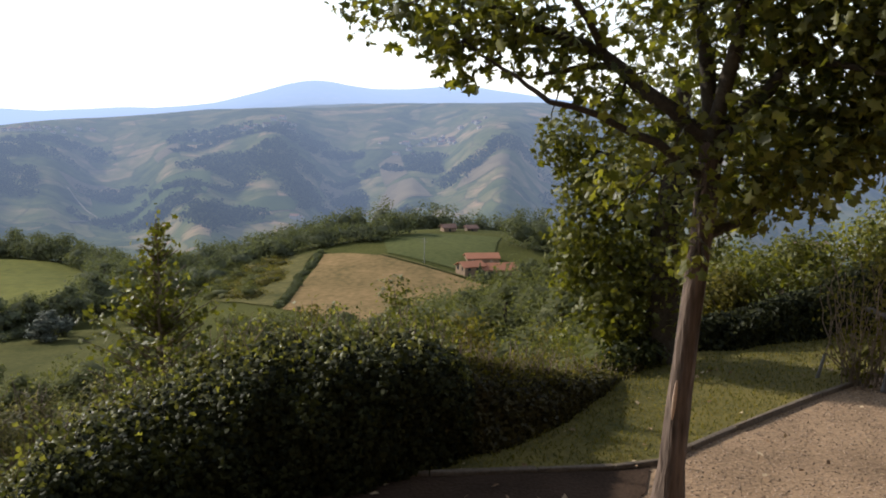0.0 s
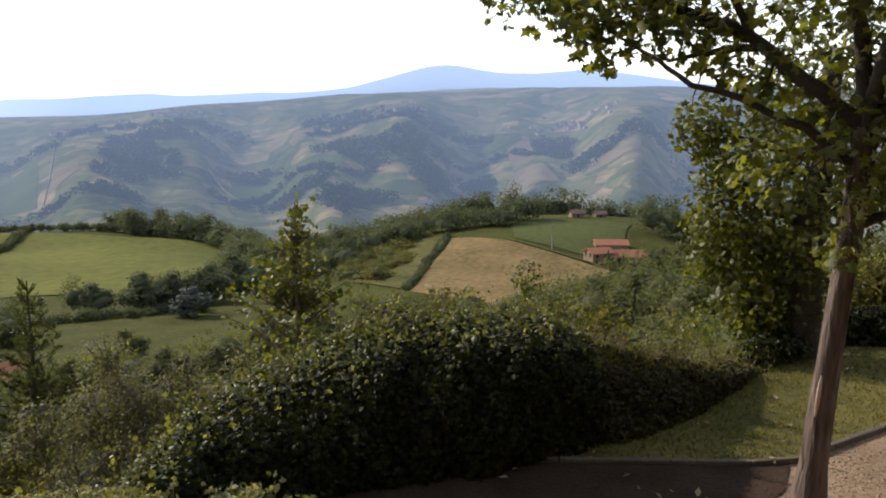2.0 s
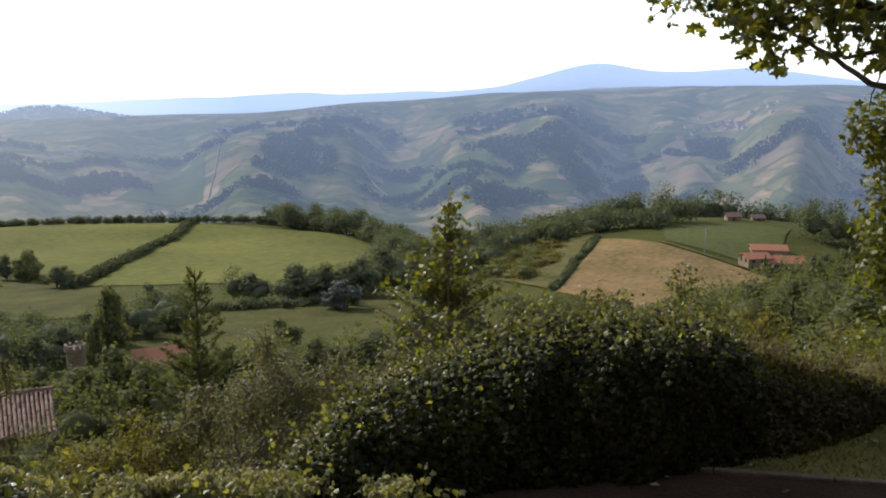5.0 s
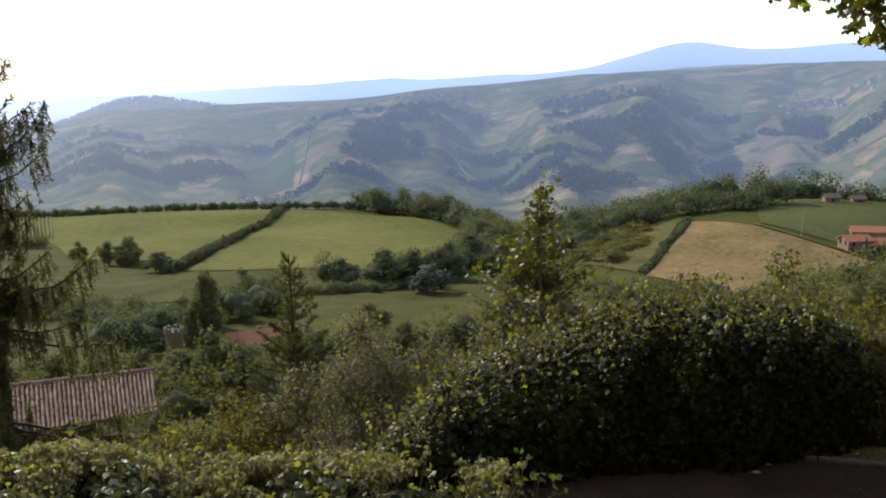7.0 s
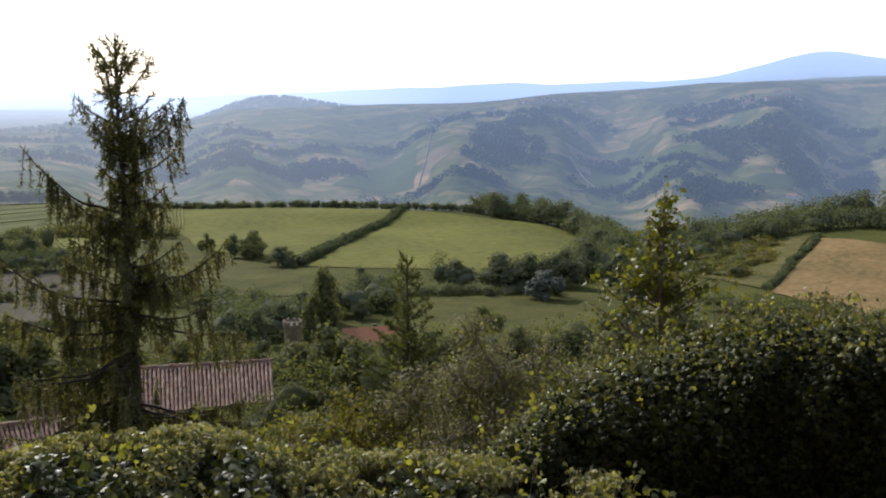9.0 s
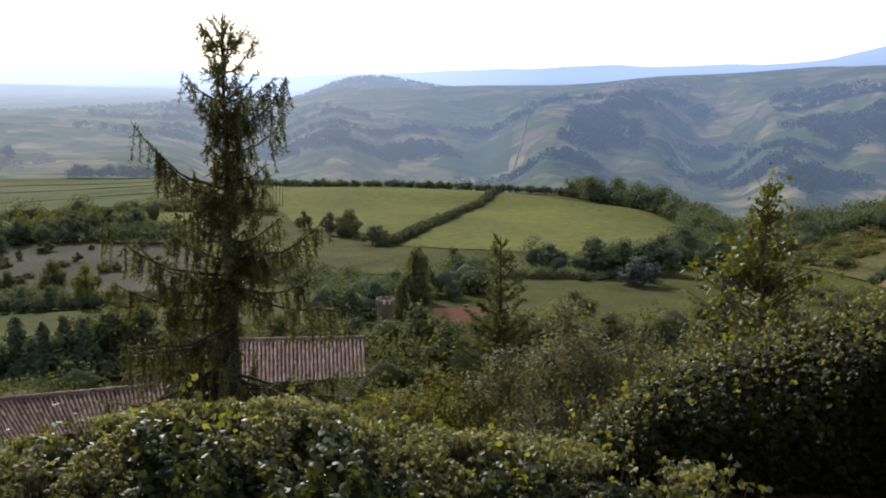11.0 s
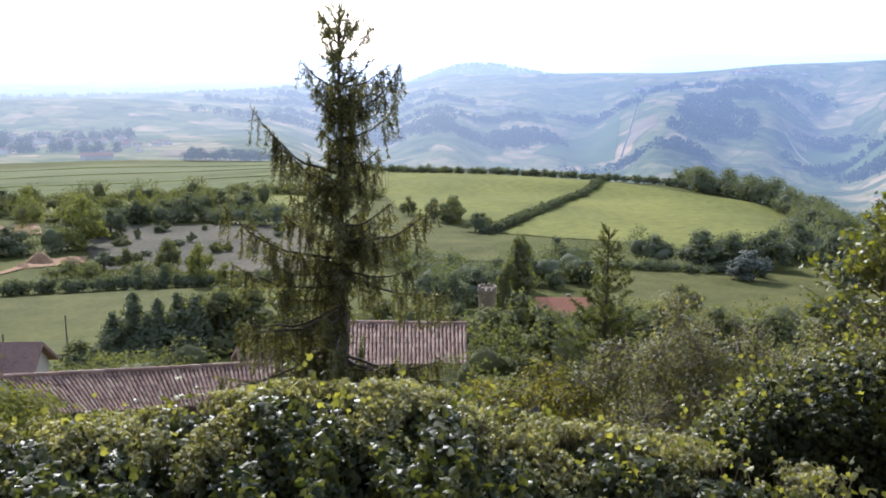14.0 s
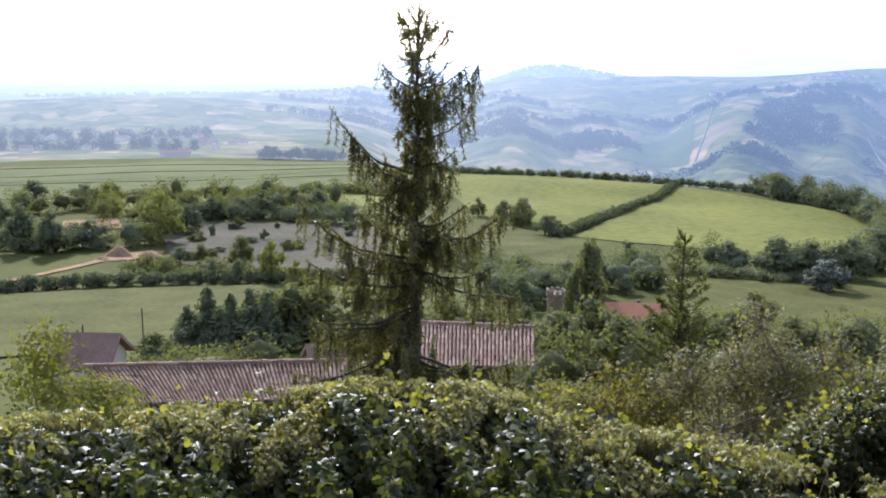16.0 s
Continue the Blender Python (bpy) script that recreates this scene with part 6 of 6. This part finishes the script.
village("pale village house with a terracotta roof in haze", 29.2, 1375, 1.3, 18, 16, 1, "hillside village")
village("terracotta-roofed house on the hazy crest", 23.6, 1440, 1.3, 20, 26, 2, "crest village")
village("pale hamlet house on the hazy hillside", 38.4, 1285, 0.7, 15, 7, 3, "hamlet")
village("pale house high on the hazy slope", 0.6, 1320, 1.6, 30, 26, 4, "upper village")
village("distant house near the hazy crest", 11.8, 1330, 2.2, 26, 24, 5, "skyline village")
village("plain village house with a pale roof", 66.5, 860, 3.0, 55, 46, 6, "plain village")
village("house at the edge of the plain village", 60.5, 830, 1.2, 20, 8, 7, "plain village edge")
village("far house lost in the haze of the plain", 50.0, 1500, 3.0, 90, 18, 8, "far plain houses")
village("lone pale farm low on the far slope", 8.9, 930, 0.15, 6, 2, 9, "lone farm")
growth("village_trees", "dark trees between the village houses", "trees", [(73, 790), (70, 820), (67, 800), (64, 790), (61, 760)], 8, 11, 120, FAR_WOOD, 30, 1.8, 0.6)
growth("village_trees", "dark trees behind the plain village", "trees", [(72, 930), (68, 900), (64, 880), (60, 905)], 8, 11, 120, FAR_WOOD, 31, 1.8, 0.6)
for k, (a0, a1, rr) in enumerate([(36, 52, 1200), (40, 56, 1320), (22, 30, 1350), (5, 16, 1260), (0, 8, 1180), (12, 22, 1040), (45, 70, 1800)]):
    growth("far_hedgerow", "hazy hedgerow on the far slopes", "hedgerow", [(a, rr + 26 * math.sin(a * 0.9 + k)) for a in np.linspace(a0, a1, 9)], 6, 11, 40, FAR_WOOD, 40 + k, 3.4, 0.7)


# ---- tiled roofs near the terrace ----
def half_tile(name, length, radius, material):
    """One curved clay tile: a tapering half round with thickness."""
    bm = bmesh.new()
    rings = []
    for y, q in ((0, radius * 1.08), (length, radius * 0.9)):
        for rr in (q, q - 0.016):
            rings.append([bm.verts.new((math.cos(a) * rr, y, math.sin(a) * rr)) for a in np.linspace(0, math.pi, 6)])
    for k in range(5):
        bm.faces.new((rings[0][k], rings[0][k + 1], rings[2][k + 1], rings[2][k]))
        bm.faces.new((rings[1][k + 1], rings[1][k], rings[3][k], rings[3][k + 1]))
        bm.faces.new((rings[0][k + 1], rings[0][k], rings[1][k], rings[1][k + 1]))
    bmesh.ops.recalc_face_normals(bm, faces=bm.faces[:])
    me = bpy.data.meshes.new(name)
    bm.to_mesh(me)
    bm.free()
    me.materials.append(material)
    return me


def tile_material():
    m = surface("old_clay_tile", (0.12, 0.065, 0.05), (0.36, 0.24, 0.19), rough=0.85, scale=1.2, fine=14, bump=0.4)
    n, l = m.node_tree.nodes, m.node_tree.links
    info, mx = n.new("ShaderNodeObjectInfo"), n.new("ShaderNodeMix")
    ramp = n.new("ShaderNodeValToRGB")
    e = ramp.color_ramp.elements
    e[0].color, e[1].color = (0.085, 0.046, 0.032, 1), (0.29, 0.21, 0.155, 1)
    for p, c in ((0.35, (0.155, 0.078, 0.05, 1)), (0.7, (0.23, 0.125, 0.082, 1))):
        q = e.new(p)
        q.color = c
    l.new(info.outputs["Random"], ramp.inputs[0])
    mx.data_type = "RGBA"
    mx.inputs["Factor"].default_value = 0.65
    b = n["Principled BSDF"]
    old = b.inputs["Base Color"].links[0].from_socket
    l.new(old, mx.inputs[6])
    l.new(ramp.outputs[0], mx.inputs[7])
    l.new(mx.outputs[2], b.inputs["Base Color"])
    return m


CLAY = tile_material()
CHANNEL = surface("old_channel_tile", (0.06, 0.035, 0.03), (0.14, 0.085, 0.065), rough=0.9, scale=2, fine=12)


def tiled_house(label, ridge0, ridge1, eave0, eave1, rows, wall_low, back=3.0, seed=1):
    """A low building under a roof of curved tiles; its ridge and front eave are given as places (x, y, z)."""
    r0, r1, e0, e1 = (np.array(v, float) for v in (ridge0, ridge1, eave0, eave1))
    root = new("tiled_house")
    root.location = e0
    rng = np.random.default_rng(seed)
    # boards that carry the tiles
    away = np.array([*(r0 - e0)[:2], 0])
    b0, b1 = r0 + away * back / 2.7 - np.array([0, 0, 1.0]), r1 + away * back / 2.7 - np.array([0, 0, 1.0])
    for name, q in (("roof", (e0, e1, r1, r0)), ("roof_back", (r0, r1, b1, b0))):
        bm = bmesh.new()
        lo = [bm.verts.new(v - e0 - np.array([0, 0, 0.15])) for v in q]
        hi = [bm.verts.new(v - e0 - np.array([0, 0, 0.03])) for v in q]
        bmesh.ops.convex_hull(bm, input=lo + hi)
        ob = part(name, bm, CHANNEL, root)
        if name == "roof":
            roof = ob
    inset = (r0 - e0) * 0.12
    bm = bmesh.new()
    ring = []
    for p in (e0 + inset, e1 + inset, r1, b1, b0, r0):
        ring.append(bm.verts.new((p - e0) + np.array([0, 0, -0.16])))
        ring.append(bm.verts.new(np.array([*(p - e0)[:2], wall_low - e0[2]])))
    bmesh.ops.convex_hull(bm, input=ring)
    part("wall", bm, PLASTER, root)
    along = np.linalg.norm(r1 - r0)
    cols = int(along / 0.165)
    slope = np.linalg.norm(r0 - e0)
    me = half_tile("tile", slope / rows * 1.12, 0.062, CLAY)
    for c in range(cols):
        f = (c + 0.5) / cols
        lo, hi = e0 + (e1 - e0) * f, r0 + (r1 - r0) * f
        yv = unit(hi - lo)
        xv = unit(np.cross(yv, np.array([0, 0, 1.0])))
        zv = np.cross(xv, yv)
        for k in range(rows):
            o = lo + (hi - lo) * (k / rows) + zv * 0.012 * (1 + rng.random()) + xv * rng.normal() * 0.006 - e0
            yy = unit(yv + 0.02 * rng.normal(size=3))
            zz = unit(np.cross(xv, yy))
            t = new("tile", me)
            t.parent = roof
            t.matrix_basis = Matrix(((xv[0], yy[0], zz[0], o[0]), (xv[1], yy[1], zz[1], o[1]), (xv[2], yy[2], zz[2], o[2]), (0, 0, 0, 1)))
    rt = half_tile("ridge_tile", 0.46, 0.12, CLAY)
    n = int(along / 0.4)
    yv = unit(r1 - r0)
    xv = unit(np.cross(yv, np.array([0, 0, 1.0])))
    zv = np.cross(xv, yv)
    for k in range(n):
        o = r0 + (r1 - r0) * (k / n) - e0 + zv * 0.02
        t = new("ridge_tile", rt)
        t.parent = roof
        t.matrix_basis = Matrix(((xv[0], yv[0], zv[0], o[0]), (xv[1], yv[1], zv[1], o[1]), (xv[2], yv[2], zv[2], o[2]), (0, 0, 0, 1)))
    return tagged(root, label, "house")


def place(az, r, el):
    x, y = at(az, r)
    return (x, y, EYE + r * math.tan(radians(el)))


tiled_house("long low house under old curved clay tiles", place(68.3, 37, -18.68), place(52.6, 35.7, -19.31), place(66.6, 34.6, -21.0), place(52.5, 33.4, -21.6), 7, -15, seed=3)
tiled_house("stone house under old curved clay tiles behind the spruce", place(50.3, 39.6, -16.95), place(40.5, 39, -17.12), place(50.5, 36.3, -19.6), place(40.4, 36.2, -19.5), 8, -15, seed=4)
house("house", "hip-roofed house with a pale plastered gable wall", 67.8, 52, 2.7, 3.3, 2.7, 1.2, -22, PLASTER, TILE_OLD, [], lift=1.0)
house("house", "grey roofed outhouse half hidden by the spruce", 53.6, 46, 1.4, 2.6, 2.2, 0.8, 10, PLASTER, TILE_OLD, [], lift=0.4)


def tower():
    x, y = at(39.05, 106)
    z = ground_z(39.05, 106)
    top = EYE - 106 * math.tan(radians(14.74))
    masonry = surface("tower_stone", (0.13, 0.095, 0.07), (0.27, 0.21, 0.16), rough=0.9, scale=1.5, fine=6, bump=0.4)
    root = new("tower")
    root.location = (x, y, z)
    prof = [(1.0, -0.5), (0.95, top - z - 0.9), (1.12, top - z - 0.75), (1.12, top - z - 0.35)]
    v = [(q * math.cos(a), q * math.sin(a), h) for q, h in prof for a in np.linspace(0, 2 * np.pi, 20, endpoint=False)]
    f = [(k * 20 + j, k * 20 + (j + 1) % 20, (k + 1) * 20 + (j + 1) % 20, (k + 1) * 20 + j) for k in range(3) for j in range(20)]
    piece("shaft", mesh_of("shaft", v, f, masonry), root)
    cap = bmesh.new()
    bmesh.ops.create_cone(cap, cap_ends=True, segments=20, radius1=1.1, radius2=1.1, depth=0.1, matrix=Matrix.Translation((0, 0, top - z - 0.4)))
    part("deck", cap, STONE, root)
    for k in range(9):
        a = 2 * math.pi * k / 9
        bm = bmesh.new()
        bmesh.ops.create_cube(bm, size=1, matrix=Matrix.Translation((1.0 * math.cos(a), 1.0 * math.sin(a), top - z - 0.17)) @ Matrix.Rotation(a, 4, "Z") @ Matrix.Diagonal((0.22, 0.4, 0.36, 1)))
        part("merlon", bm, masonry, root)
    tagged(root, "small round crenellated stone tower among trees", "tower")


tower()


# ---- poles ----
def pole(label, az, r, high, arms=1):
    x, y = at(az, r)
    root = new("utility_pole")
    root.location = (x, y, ground_z(az, r))
    bm = bmesh.new()
    bmesh.ops.create_cone(bm, cap_ends=True, segments=8, radius1=0.11, radius2=0.08, depth=high, matrix=Matrix.Translation((0, 0, high / 2)))
    part("post", bm, surface("pole_concrete", (0.25, 0.24, 0.22), (0.38, 0.37, 0.34), scale=0.5, fine=8) if arms > 1 else BARK, root)
    for k in range(arms):
        bm = bmesh.new()
        box(bm, 0, 0, high - 0.3 - 0.8 * k, 1.8, 0.09, 0.09)
        part("crossarm", bm, STEEL, root)
    tagged(root, label, "utility pole")


pole("pale concrete utility pole beside the hay field", 1.15, 258, 7.2, 2)
pole("thin wooden utility pole in the pasture", 64.6, 108, 4.6, 0)
pole("thin wooden utility pole behind the hip roof", 68.0, 95, 4.0, 0)


# ---- right end of the lawn: shrubs, arbour and climber ----
def right_hedge():
    hedge("dark_hedge", "tall dark hedge closing the lawn", [-36, -30, -26, -22, -18, -14.5], [10.5, 10.0, 9.6, 9.0, 8.3, 7.9], [11.0, 10.5, 10.1, 9.5, 8.8, 8.4], [1.3, 1.15, 0.75, 0.42, 0.30, 0.18], 1.0, 22000, 0.05, IVY_SHADED, LEAF, 51, core=CORE, base=-0.4)
    shrub("shrub", "bushy yellow-green shrub behind the dark hedge", -20.6, 10.3, 0.80, 0.85, 6500, 0.055, HAZEL, 61)
    shrub("shrub", "tall green shrub at the end of the lawn", -26.8, 10.9, 1.36, 1.1, 7500, 0.055, MAPLE, 62)
    shrub("shrub", "low yellow-green shrub beside the trunk", -17.4, 9.5, 0.46, 0.6, 4000, 0.05, BRAMBLE, 63)


right_hedge()


def arbour():
    """Steel frame with a dry climber on its post."""
    o, ri, aw, up = screen(-25.5, 7.6, 0.0)
    root = new("arbour")
    base = np.array([*o[:2], 0.0])
    root.location = base
    def P(a, b, c):
        return ri * a + aw * b + up * c
    for a, b in ((0.13, 0.0), (0.17, 0.12)):
        piece("post", tubes_mesh("post", [(np.array([P(a, b, -0.1), P(a, b, 0.5), P(a, b, 1.15)]), [0.022] * 3)], STEEL, 8, 0), root)
    piece("brace", tubes_mesh("brace", [(np.array([P(0.06, -0.05, -0.02), P(0.13, 0.0, 0.42)]), [0.02] * 2)], STEEL, 8, 0), root)
    piece("rail", tubes_mesh("rail", [(np.array([P(-0.10, 0.05, 0.62), P(0.15, 0.0, 0.55)]), [0.02] * 2)], STEEL, 8, 0), root)
    piece("stake", tubes_mesh("stake", [(np.array([P(-0.42, 0.1, -0.05), P(-0.36, 0.1, 0.22)]), [0.014] * 2)], STEEL, 6, 0), root)
    tagged(root, "grey steel arbour frame at the gravel edge", "arbour")
    rng = np.random.default_rng(8)
    cl = new("climber")
    cl.location = base
    lines, pts = [], []
    for k in range(38):
        a = P(-0.10 + rng.normal() * 0.07, 0.06 + rng.normal() * 0.06, 0)
        line = bend(a, a + P(rng.normal() * 0.10, rng.normal() * 0.08, rng.uniform(0.5, 1.05)), 8, wander=0.12, rng=rng)
        lines.append((line, np.linspace(0.006, 0.003, 8)))
        m = 10 if k % 2 else 26
        pts.append(line[rng.integers(1, 8, m)] + rng.normal(size=(m, 3)) * 0.05)
    pts.append(P(0.15, 0.05, 1.0) + rng.normal(size=(900, 3)) * np.array([0.16, 0.14, 0.10]))
    piece("branchwork", tubes_mesh("branchwork", lines, TWIG, 4), cl, kind="stuff")
    p = np.concatenate(pts)
    piece("foliage", leaf_mesh("foliage", p, rng.normal(size=p.shape) + np.array([0, 0, 0.6]), 0.045, BRAMBLE, LEAF, 0.7, rng=rng), cl, kind="stuff")
    tagged(cl, "half-dry climbing shrub grown round the arbour post", "climber")


arbour()
